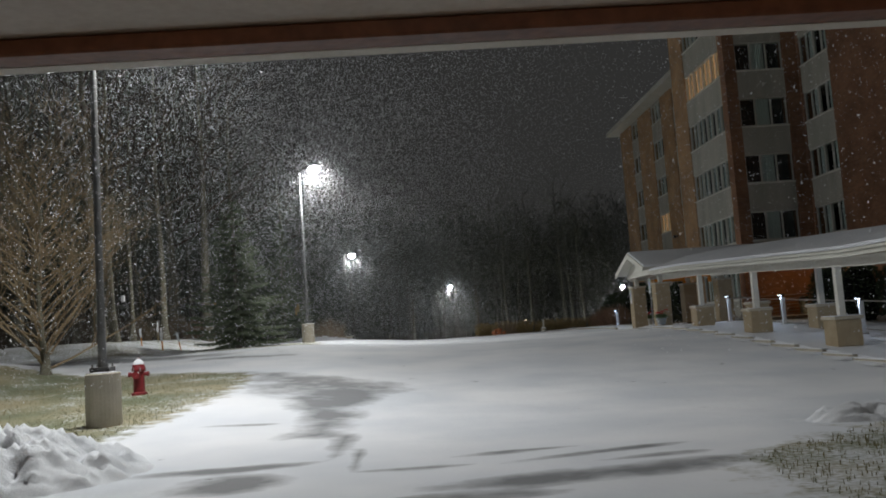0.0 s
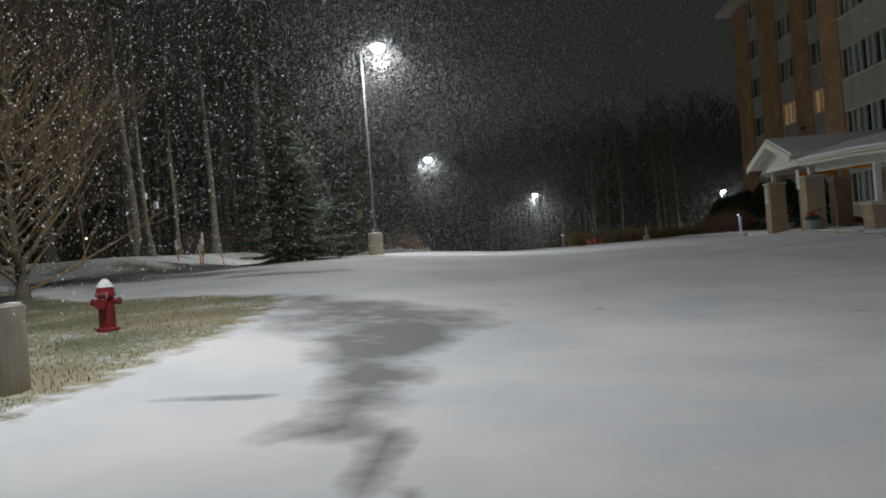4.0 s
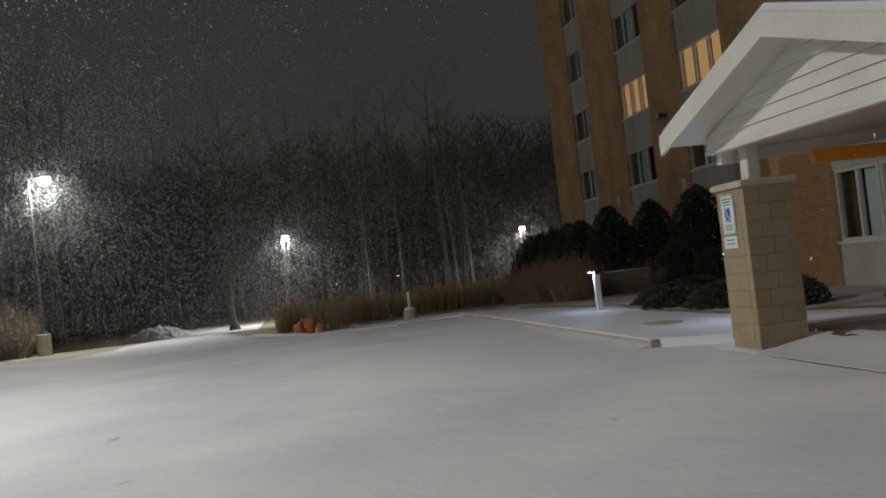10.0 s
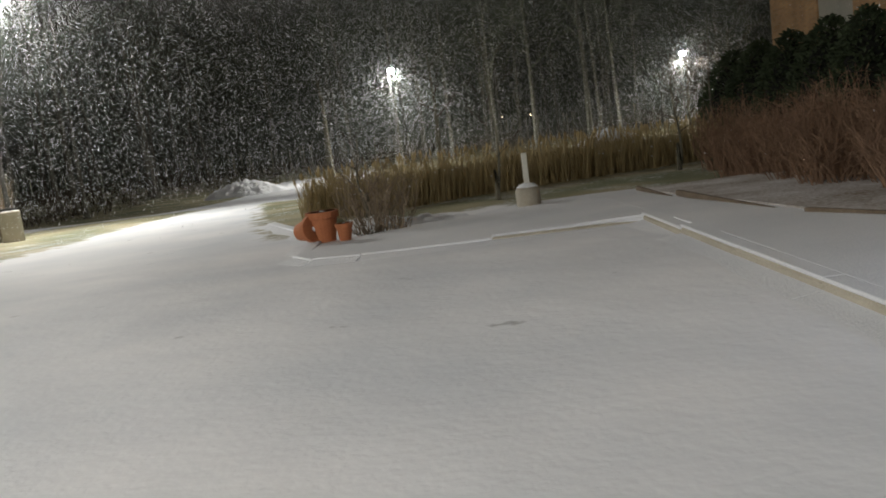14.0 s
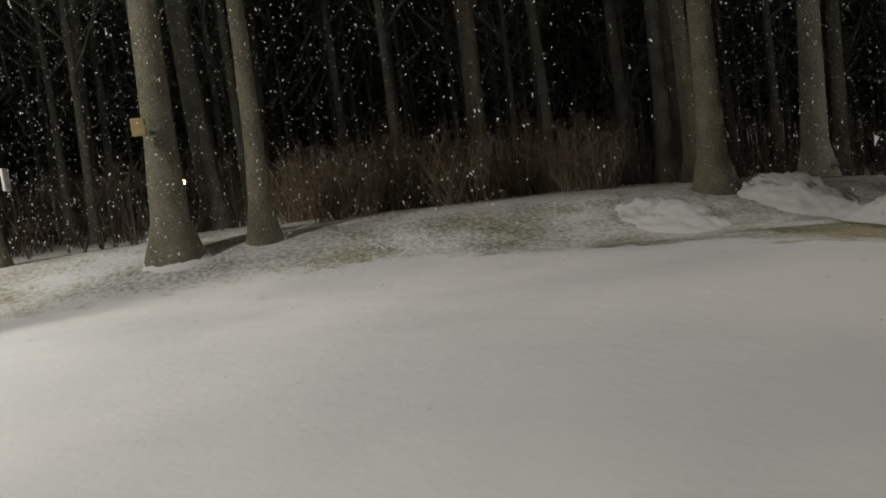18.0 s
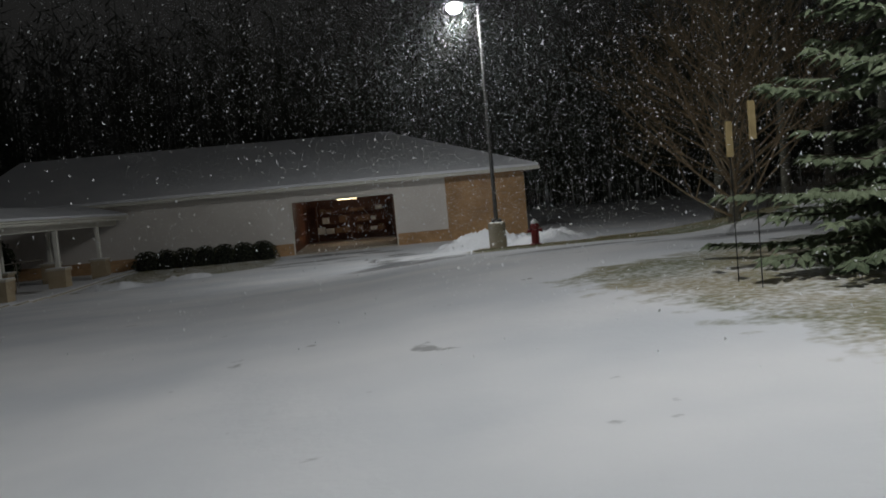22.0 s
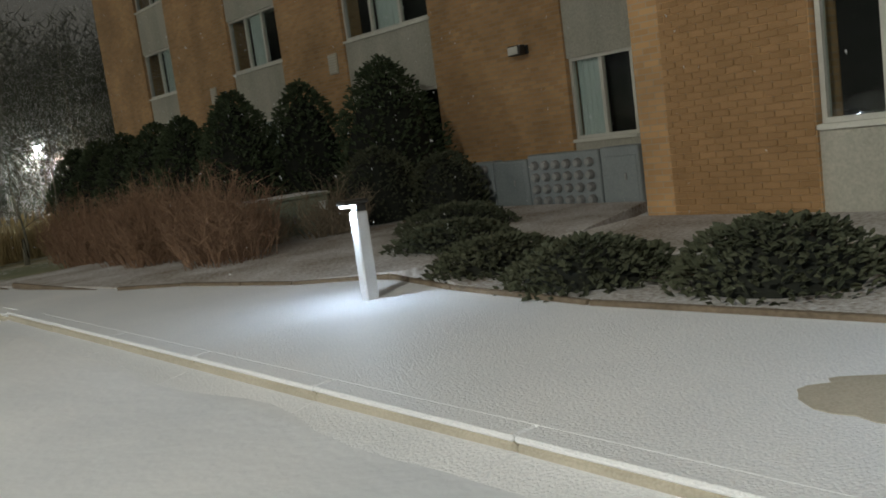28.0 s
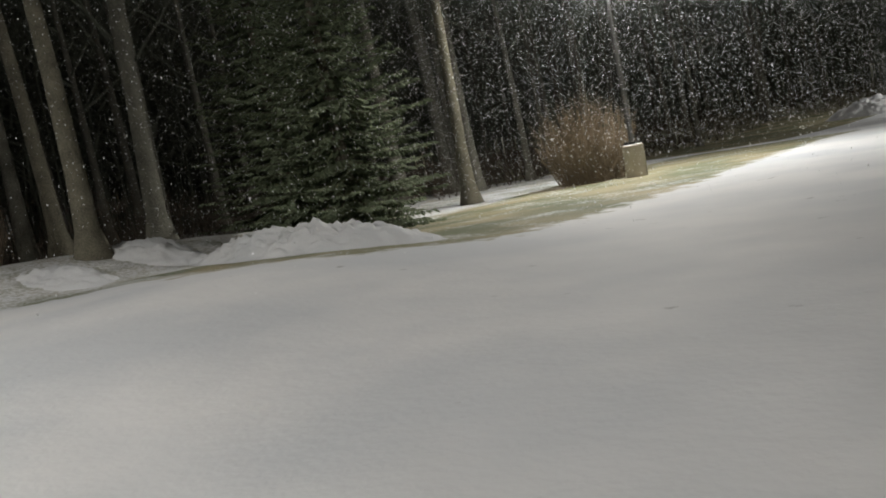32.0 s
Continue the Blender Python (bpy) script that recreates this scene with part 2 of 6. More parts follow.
FLAKE = flake_surface()
PALE_STEEL = surface("pale_brushed_metal", (0.55, 0.57, 0.60), (0.68, 0.70, 0.73), 0.5, 60, 4, 0.05, metal=0.2)
LED = glowing("led_lens", (0.96, 0.97, 1.0), 60.0)
LED_SOFT = glowing("bollard_lens", (0.80, 0.88, 1.0), 5.0)
AMBER = glowing("amber_wall_lamp", (1.0, 0.45, 0.06), 4.0)
WARM = glowing("warm_bulb", (1.0, 0.80, 0.45), 9.0)
LIT_ROOM = glowing("lit_curtain", (1.0, 0.58, 0.28), 0.3)


# ---- geometry helpers ----
class Geo:
    """Vertices and faces of one mesh."""

    def __init__(self):
        self.v, self.f = [], []

    def add(self, verts, faces):
        k = len(self.v)
        self.v += [tuple(p) for p in verts]
        self.f += [tuple(k + i for i in q) for q in faces]
        return self

    def box(self, x0, x1, y0, y1, z0, z1, c=0.0):
        if x0 > x1: x0, x1 = x1, x0
        if y0 > y1: y0, y1 = y1, y0
        if z0 > z1: z0, z1 = z1, z0
        if not c:
            v = [(x, y, z) for z in (z0, z1) for y in (y0, y1) for x in (x0, x1)]
            return self.add(v, [(0, 2, 3, 1), (4, 5, 7, 6), (0, 1, 5, 4), (2, 6, 7, 3), (0, 4, 6, 2), (1, 3, 7, 5)])
        bm = bmesh.new()
        bmesh.ops.create_cube(bm, size=1, matrix=Matrix.Translation(((x0 + x1) / 2, (y0 + y1) / 2, (z0 + z1) / 2)) @ Matrix.Diagonal((x1 - x0, y1 - y0, z1 - z0, 1)))
        bmesh.ops.bevel(bm, geom=bm.edges[:], offset=c, segments=1, affect="EDGES", clamp_overlap=True)
        bm.verts.index_update()
        self.add([p.co for p in bm.verts], [[p.index for p in q.verts] for q in bm.faces])
        bm.free()
        return self

    def tube(self, pts, radii, n=6, cap=True):
        pts = [Vector(p) for p in pts]
        if not hasattr(radii, "__len__"):
            radii = [radii] * len(pts)
        k, out = len(self.v), []
        for i, p in enumerate(pts):
            d = (pts[min(i + 1, len(pts) - 1)] - pts[max(i - 1, 0)]).normalized()
            a = d.cross(Vector((0, 0, 1)) if abs(d.z) < 0.9 else Vector((1, 0, 0))).normalized()
            b = d.cross(a)
            for j in range(n):
                w = 2 * math.pi * j / n
                out.append(p + radii[i] * (math.cos(w) * a + math.sin(w) * b))
        fs = [(i * n + j, i * n + (j + 1) % n, (i + 1) * n + (j + 1) % n, (i + 1) * n + j) for i in range(len(pts) - 1) for j in range(n)]
        if cap:
            fs += [tuple(range(n))[::-1], tuple((len(pts) - 1) * n + j for j in range(n))]
        return self.add(out, fs)

    def lathe(self, profile, centre=(0, 0, 0), n=20):
        """profile: (radius, height) from below upwards."""
        x, y, z = centre
        return self.tube([(x, y, z + h) for r, h in profile], [max(r, 1e-4) for r, h in profile], n)

    def done(self, name, material, parent=None, label="", smooth=False):
        me = bpy.data.meshes.new(name)
        me.from_pydata(self.v, [], self.f)
        me.validate()
        me.materials.append(material)
        if smooth:
            me.polygons.foreach_set("use_smooth", [True] * len(me.polygons))
        ob = new(name, me)
        if parent:
            ob.parent = parent
        if label:
            ob["label"] = label
        return ob


def thing(name, place=(0, 0, 0), turn=0, **tags):
    ob = new(name)
    ob.matrix_world = pose(*place, 0, 0, turn)
    ob.empty_display_size = 0.2
    return tagged(ob, **tags)


def ease(a, b, x):
    t = min(1.0, max(0.0, (x - a) / (b - a)))
    return t * t * (3 - 2 * t)


def inside(poly, x, y):
    """Signed distance-like test: positive inside a polygon, in metres to its nearest edge."""
    sign, best = False, 1e9
    for (ax, ay), (bx, by) in zip(poly, poly[1:] + poly[:1]):
        if (ay > y) != (by > y) and x < (bx - ax) * (y - ay) / (by - ay) + ax:
            sign = not sign
        ux, uy = bx - ax, by - ay
        k = min(1, max(0, ((x - ax) * ux + (y - ay) * uy) / (ux * ux + uy * uy)))
        best = min(best, math.hypot(x - ax - k * ux, y - ay - k * uy))
    return best if sign else -best

# ---- the ground ----
LAWNS = [
    [(-4.6, 9.6), (-4.3, 12.2), (-3.95, 13.8), (-3.65, 16.0), (-3.55, 18.4), (-3.7, 20.4), (-5.0, 21.4), (-10.3, 22.8), (-16, 23), (-16, 8)],
    [(-3.0, 32.6), (-3.7, 36.5), (-4.0, 41.2), (-6.5, 42.2), (-8.8, 44), (-9.3, 48), (-9.0, 51), (-7, 54), (-3, 55.7), (-1.5, 57), (-1.0, 63), (-1.2, 80), (-60, 90), (-60, 27), (-14, 27.5), (-7, 30.4)],
    [(3.7, 2), (3.7, 6.9), (6.3, 8.8), (10.4, 11.5), (10.4, 2)],
    [(4.0, 62.5), (5.0, 58.6), (9.0, 59.4), (14, 58.5), (19, 60), (19, 75), (1.5, 75)],
]
# where tyres and wind have cleared the drive
SWATH = [(-3.9, 21.0), (-2.9, 17.2), (-1.95, 14.8), (-1.35, 12.6), (-1.55, 10.9), (-0.65, 10.9), (-0.62, 13.0), (-0.55, 14.6), (-0.2, 16.4), (0.3, 17.6), (-1.2, 19.8)]


def level(x, y):
    """Height of the ground: low at the garage, rising to the upper lot, falling away behind it; a bank to the west."""
    z = -0.92 + 0.92 * ease(11, 33, y) - 0.26 * ease(50, 60, y) - 1.5 * ease(60, 106, y)
    side = ease(2.5, -5.0, x)
    z += 0.40 * side * ease(6, 18, y) * (1 - ease(54, 64, y))
    z += 0.62 * ease(-8.2, -12.5, x) * ease(10, 24, y) * (1 - 0.9 * ease(58, 68, y)) * (1 - 0.85 * ease(23, 26, y) * (1 - ease(30, 33, y)) * (1 - ease(-20, -26, x)))
    return z


def patch(x, y, cx, cy, rx, ry, turn=0.0):
    c, s = math.cos(turn), math.sin(turn)
    u, v = ((x - cx) * c + (y - cy) * s) / rx, (-(x - cx) * s + (y - cy) * c) / ry
    return max(0.0, 1 - (u * u + v * v))


def spaced(lo, hi, step, far):
    a = list(np.arange(lo, hi + 1e-6, step))
    d, p = step, hi
    while p < far:
        d *= 1.35
        p += d
        a.append(p)
    d, p = step, lo
    while p > -far:
        d *= 1.35
        p -= d
        a.insert(0, p)
    return a


def build_ground():
    xs = [x for x in spaced(-24, 22, 0.33, 600) if not -8.2 < x < 8.2] + list(np.arange(-8.1, 8.15, 0.15))
    ys = [y for y in spaced(-3, 78, 0.33, 700) if not 1.8 < y < 25.2] + list(np.arange(1.9, 25.15, 0.15))
    xs.sort(), ys.sort()
    verts = [(x, y, level(x, y) + (0.02 * noise.noise((x * 0.8, y * 0.8, 0)) if abs(x) < 60 and -20 < y < 120 else 0)) for y in ys for x in xs]
    w = len(xs)
    faces = [(j * w + i, j * w + i + 1, (j + 1) * w + i + 1, (j + 1) * w + i) for j in range(len(ys) - 1) for i in range(w - 1)]
    me = bpy.data.meshes.new("ground")
    me.from_pydata(verts, [], faces)
    me.polygons.foreach_set("use_smooth", [True] * len(me.polygons))
    lawn, bare, cover = [], [], []
    for x, y, z in verts:
        near = -26 < x < 24 and -6 < y < 82
        g = max(inside(p, x, y) for p in LAWNS) if near else (0.5 if x < -24 or y > 112 or y > 84 and not -5 < x < 3 else -1)
        cover.append(-0.15 if y > 84 else 0.10 if not near or x < -8 and y > 26 else (0.05 if x > 3 and y < 12 else -0.10 if y < 26 or y > 55 else 0.0))
        lawn.append(min(1.0, max(0.0, 0.5 + g / 1.5)))
        b = 0.0
        if near:
            for args in ((-1.7, 7.6, 1.0, 0.75, 0.0), (2.6, 8.1, 1.5, 0.22, 0.25), (3.0, 7.5, 0.9, 0.2, 0.1), (1.6, 8.6, 1.0, 0.16, 0.1), (-2.6, 12.6, 0.9, 0.22, 0.1), (-0.3, 8.9, 0.12, 1.2, 0.05),
                         (-12.0, 27.2, 9.0, 1.3, 0.05), (-0.9, 4.6, 1.3, 0.8), (2.4, 6.7, 2.3, 0.55, 0.12), (0.6, 5.9, 1.5, 0.35), (-9.5, 27.6, 5.5, 1.6, 0.1),
                         (-1.9, 8.6, 1.5, 0.35, 0.1), (0.4, 7.9, 0.9, 0.2), (1.2, 3.2, 2.8, 1.0), (-5.0, 25.8, 2.5, 0.8), (-0.6, 10.2, 0.25, 1.6)):
                b = max(b, 0.95 * patch(x, y, *args))
            b = max(b, min(0.95, 0.46 + inside(SWATH, x, y) / (0.9 if y < 16 else 1.8)))
        bare.append(b)
    for key, vals in (("lawn", lawn), ("bare", bare), ("cover", cover)):
        me.attributes.new(key, "FLOAT", "POINT").data.foreach_set("value", vals)
    m = bpy.data.materials.new("snow_over_asphalt_and_grass")
    nt, n, l, p = nodes_of(m)
    pos = n.new("ShaderNodeNewGeometry").outputs["Position"]

    def tex(scale, detail=3):
        t = n.new("ShaderNodeTexNoise")
        t.inputs["Scale"].default_value, t.inputs["Detail"].default_value = scale, detail
        l.new(pos, t.inputs["Vector"])
        return t.outputs[0]

    def rng(src, a, b, lo=0.0, hi=1.0):
        r = n.new("ShaderNodeMapRange")
        for i, q in enumerate((a, b, lo, hi)):
            r.inputs[i + 1].default_value = q
        l.new(src, r.inputs[0])
        return r.outputs[0]

    def arith(op, a, b):
        q = n.new("ShaderNodeMath")
        q.operation = op
        for i, s in enumerate((a, b)):
            if isinstance(s, float):
                q.inputs[i].default_value = s
            else:
                l.new(s, q.inputs[i])
        return q.outputs[0]

    def blend(fac, a, b):
        q = n.new("ShaderNodeMix")
        q.data_type = "RGBA"
        l.new(fac, q.inputs[0])
        for i, s in ((6, a), (7, b)):
            if isinstance(s, tuple):
                q.inputs[i].default_value = (*s, 1)
            else:
                l.new(s, q.inputs[i])
        return q.outputs[2]

    at_lawn, at_bare, at_cover = (n.new("ShaderNodeAttribute") for i in range(3))
    at_lawn.attribute_name, at_bare.attribute_name, at_cover.attribute_name = "lawn", "bare", "cover"
    snow = blend(rng(tex(0.35), 0.35, 0.65), (0.72, 0.75, 0.80), (0.88, 0.89, 0.92))
    turf = blend(rng(arith("ADD", arith("MULTIPLY", tex(0.5), 0.7), arith("MULTIPLY", tex(30), 0.3)), 0.40, 0.60), (0.115, 0.135, 0.05), (0.34, 0.29, 0.16))
    tar = blend(rng(tex(60), 0.3, 0.7), (0.03, 0.032, 0.035), (0.075, 0.075, 0.075))
    crumbs = rng(tex(9, 5), 0.54, 0.64)
    thin = arith("ADD", arith("MULTIPLY", tex(0.9, 4), 0.6), arith("MULTIPLY", tex(13, 5), 0.65))
    thin = arith("ADD", thin, at_cover.outputs["Fac"])
    lawn_here = rng(arith("ADD", at_lawn.outputs["Fac"], arith("MULTIPLY", tex(2.6, 6), 1.1)), 0.92, 1.16)
    snow_on_lawn = rng(thin, 0.55, 0.80, 0.08, 0.95)
    ground_kind = blend(lawn_here, snow, blend(snow_on_lawn, turf, snow))
    mottle = arith("MULTIPLY", arith("SUBTRACT", arith("ADD", arith("MULTIPLY", tex(1.0, 2), 0.75), arith("MULTIPLY", tex(5.5, 6), 0.25)), 0.5), 1.7)
    bare_here = rng(arith("ADD", at_bare.outputs["Fac"], arith("MULTIPLY", mottle, rng(at_bare.outputs["Fac"], 0.0, 0.35))), 0.25, 0.95)
    speck = rng(tex(2.2, 6), 0.70, 0.76)
    col = blend(arith("MULTIPLY", bare_here, 0.76), ground_kind, tar)
    col = blend(arith("MULTIPLY", speck, 0.5), col, tar)
    l.new(col, p.inputs["Base Color"])
    l.new(rng(bare_here, 0, 1, 0.75, 0.7), p.inputs["Roughness"])
    p.inputs["Specular IOR Level"].default_value = 0.35
    bmp = n.new("ShaderNodeBump")
    bmp.inputs["Strength"].default_value, bmp.inputs["Distance"].default_value = 0.35, 0.03
    l.new(arith("ADD", arith("MULTIPLY", tex(14, 5), 0.5), arith("MULTIPLY", tex(1.7, 4), 2.2)), bmp.inputs["Height"])
    l.new(bmp.outputs[0], p.inputs["Normal"])
    me.materials.append(m)
    return tagged(new("ground", me), "snow-covered car park and drive with wet bare asphalt and thin lawns", "ground", kind="structure")


build_ground()


def slab(name, poly, top, low, material, label, category="pavement"):
    """A raised slab with a kerb edge; its top follows the ground at a step above it."""
    g = Geo()
    fine = []
    for (ax, ay), (bx, by) in zip(poly, poly[1:] + poly[:1]):
        k = max(1, int(math.hypot(bx - ax, by - ay) / 0.8))
        fine += [(ax + (bx - ax) * i / k, ay + (by - ay) * i / k) for i in range(k)]
    m = len(fine)
    up = [(x, y, level(x, y) + (top(x) if callable(top) else top)) for x, y in fine]
    g.add(up + [(x, y, level(x, y) - low) for x, y in fine], [tuple(range(m))] + [(i, m + i, m + (i + 1) % m, (i + 1) % m) for i in range(m)])
    ob = g.done(name, material)
    bm = bmesh.new()
    bm.from_mesh(ob.data)
    bmesh.ops.triangulate(bm, faces=[f for f in bm.faces if len(f.verts) > 4])
    bm.to_mesh(ob.data)
    bm.free()
    return tagged(ob, label, category, kind="structure")


def kerb_line(points, label, drift=0, tall=0.085):
    """A run of kerb stones, each a stone of its own."""
    top = thing("kerb", label=label, category="kerb", kind="structure")
    for (ax, ay), (bx, by) in zip(points, points[1:]):
        run = math.hypot(bx - ax, by - ay)
        k = max(1, round(run / 1.5))
        a = math.atan2(by - ay, bx - ax)
        for i in range(k):
            s = (i + 0.5) / k
            x, y = ax + (bx - ax) * s, ay + (by - ay) * s
            h = run / k / 2 - 0.003 + (0.02 if run < 1 else 0)
            g = Geo().box(-h, h, -0.07, 0.07, -0.2, tall, 0.02)
            ob = g.done("kerb_stone", CONCRETE, top)
            ob.matrix_local = pose(x, y, level(x, y), 0, 0, math.degrees(a))
            lo, hi = (0.035 + 0.03 * noise.noise((u * 0.31, w * 0.31, 4)) for u, w in ((x - h * math.cos(a), y - h * math.sin(a)), (x + h * math.cos(a), y + h * math.sin(a))))
            side = drift
            if drift:
                f = side * 0.066
                Geo().add([(-h, f, -0.05), (h, f, -0.05), (h, f, hi), (-h, f, lo), (-h, side * 0.36, -0.012), (h, side * 0.36, -0.012)], [(3, 2, 5, 4), (0, 4, 5, 1), (0, 3, 4), (1, 5, 2), (0, 1, 2, 3)]).done("snow_drift", SNOW, ob, "snow drifted against the kerb")
            c = Geo().box(-h, h, -0.10, 0.075, tall + 0.002, tall + 0.033, 0.012).done("snow_cap", SNOW, ob, "snow on the kerb")
    return top

# ---- the apartment building ----
def on_wall(face, at):
    """A function that turns (along, depth, height) into a place on a wall facing west (plane x = at) or south (plane y = at)."""
    return (lambda u, d, z: (at + d, u, z)) if face == "west" else (lambda u, d, z: (u, at + d, z))


def wall_box(g, face, at, u0, u1, d0, d1, z0, z1, c=0.0):
    f = on_wall(face, at)
    (xa, ya, za), (xb, yb, zb) = f(u0, d0, z0), f(u1, d1, z1)
    return g.box(xa, xb, ya, yb, za, zb, c)


def window(parent, face, at, u0, u1, z0, z1, panes=2, curtains=(0,), lit=False, deep=0.10):
    """An aluminium sliding window: frame with sill, mullions, glass panes, curtains and a near-black sheet painted as
    the dark room behind.
    """
    g = Geo()
    t = 0.055
    if lit:
        curtains = range(panes)
    for a, b, c, d in ((u0, u1, z0, z0 + t), (u0, u1, z1 - t, z1), (u0, u0 + t, z0 + t, z1 - t), (u1 - t, u1, z0 + t, z1 - t)):
        wall_box(g, face, at, a, b, deep - 0.06, deep + 0.05, c, d)
    w = thing("window")
    w.parent = parent
    g.done("window_frame", ALU, w)
    wall_box(Geo(), face, at, u0 - 0.04, u1 + 0.04, -0.05, deep + 0.02, z0 - 0.06, z0 - 0.004).done("sill", WHITE_TRIM, w)
    step = (u1 - u0) / panes
    for i in range(panes):
        a, b = u0 + i * step, u0 + (i + 1) * step
        if i:
            wall_box(Geo(), face, at, a - 0.035, a + 0.035, deep - 0.05, deep + 0.04, z0 + t, z1 - t).done("mullion", ALU, w)
        p = wall_box(Geo(), face, at, a + 0.04, b - 0.04, deep, deep + 0.008, z0 + t, z1 - t).done("pane", GLASS, w)
        p.visible_shadow = False
        if i in curtains:
            f = on_wall(face, at)
            cg = Geo()
            k = 10
            pts = [(a + 0.05 + (b - a - 0.1) * j / k, 0.08 + 0.018 * (-1) ** j) for j in range(k + 1)]
            for (ua, da), (ub, db) in zip(pts, pts[1:]):
                cg.add([f(ua, deep + da, z0 + 0.04), f(ub, deep + db, z0 + 0.04), f(ub, deep + db, z1 - 0.04), f(ua, deep + da, z1 - 0.04)], [(0, 1, 2, 3)])
            cg.done("curtain", LIT_ROOM if lit else CURTAIN, w)
    # flat backing sheet: the unlit room is put into its near-black colour
    wall_box(Geo(), face, at, u0, u1, deep + 0.42, deep + 0.45, z0, z1).done("room_dark_sheet", DARK, w)
    return w


STOREY, SILL, TALL = 2.82, 1.02, 1.42
TOP = 16.6


def facade(parent, face, at, u0, u1, brick, bays, floors=6, first=0, base=-1.0, top=TOP, lit=()):
    """A wall of brick strips; between them bays of cream panels and windows. bays: (from, to, panes, curtains)."""
    edges = [u0]
    for a, b, *_ in bays:
        edges += [a, b]
    edges.append(u1)
    for a, b in zip(edges[::2], edges[1::2]):
        if b - a > 0.02:
            wall_box(Geo(), face, at, a, b, 0, 0.6, base, top).done("brick_wall", brick, parent)
    for k, (a, b, panes, units, curtains) in enumerate(bays):
        marks = [base]
        for n in range(first, floors):
            z = SILL + STOREY * n
            marks += [z, z + TALL]
        marks.append(top)
        for z0, z1 in zip(marks[::2], marks[1::2]):
            wall_box(Geo(), face, at, a, b, 0.05, 0.6, z0, z1).done("spandrel_panel", PANEL, parent)
        for n in range(first, floors):
            z = SILL + STOREY * n
            wide = (b - a) / units
            for i in range(units):
                ca = ((1,) if i < units - 1 else (0,)) if units == 4 else curtains
                window(parent, face, at + 0.05, a + i * wide + (0.02 if i else 0), a + (i + 1) * wide - 0.02, z, z + TALL, panes, ca, (k, n) in lit)


hall = thing("apartment_building", (0, 0, 0), label="six-storey brick apartment building with cream panels and sliding windows", category="building")
facade(hall, "west", 20.4, 10.5, 34.45, RED_BRICK, [(14.4, 17.4, 2, 2, (0,)), (21.0, 24.0, 2, 2, (0,)), (27.5, 30.5, 2, 2, (0,))], base=-1.2)
facade(hall, "west", 20.4, 34.454, 39.25, RED_BRICK, [(36.2, 39.1, 2, 2, (0,))], first=1, base=3.10)
# beside the entrance
Geo().box(20.4, 21.0, 37.62, 39.246, -1.2, 3.096).done("brick_wall", RED_BRICK, hall)
facade(hall, "south", 39.25, 16.7, 20.396, RED_BRICK, [(17.3, 19.7, 3, 1, (1,))], first=1, base=3.6, top=TOP + 0.9)
Geo().box(16.7, 20.396, 39.25, 39.85, -1, 3.596).done("brick_wall", RED_BRICK, hall)
facade(hall, "west", 16.7, 39.854, 47.1, TAN_BRICK, [(39.92, 45.33, 2, 4, (0,))], base=-1.0, top=TOP + 0.9, lit=((0, 4),))
facade(hall, "west", 20.0, 47.104, 73.0, TAN_BRICK, [(48.6, 51.4, 2, 2, (1,)), (54.9, 58.0, 3, 1, (1,)), (60.8, 63.5, 3, 1, (1,)), (67.3, 69.5, 2, 1, (0,))], base=-1.5, lit=((1, 2), (2, 2)))
Geo().box(16.704, 20.6, 47.104, 47.5, -1, TOP + 0.9).done("brick_wall", TAN_BRICK, hall)
Geo().box(20.004, 32, 72.4, 72.996, -1.5, TOP).done("brick_wall", TAN_BRICK, hall)
Geo().box(21.004, 32, 10.504, 11.1, -1.5, TOP).done("brick_wall", RED_BRICK, hall)
Geo().box(31.4, 32, 11.104, 72.396, -1.5, TOP).done("brick_wall", RED_BRICK, hall)
Geo().box(19.0, 32.5, 46.2, 74.0, TOP + 0.004, TOP + 0.40, 0.03).done("roof", WHITE_TRIM, hall, "pale overhanging roof slab")
Geo().box(19.9, 32.4, 10.1, 39.9, TOP + 0.004, TOP + 0.40, 0.03).done("roof", WHITE_TRIM, hall, "pale overhanging roof slab")
Geo().box(16.3, 27, 38.9, 47.5, TOP + 0.904, TOP + 1.3, 0.03).done("roof", WHITE_TRIM, hall, "pale overhanging roof slab")

# the entrance
Geo().box(20.45, 21.0, 34.454, 37.616, 2.30, 3.096).done("lintel_panel", PANEL, hall)
Geo().box(20.5, 21.0, 34.454, 35.85, -0.3, 1.02).done("brick_wall", RED_BRICK, hall)
window(hall, "west", 20.5, 34.5, 35.85, 1.03, 2.296, 2, (), False, 0.05)


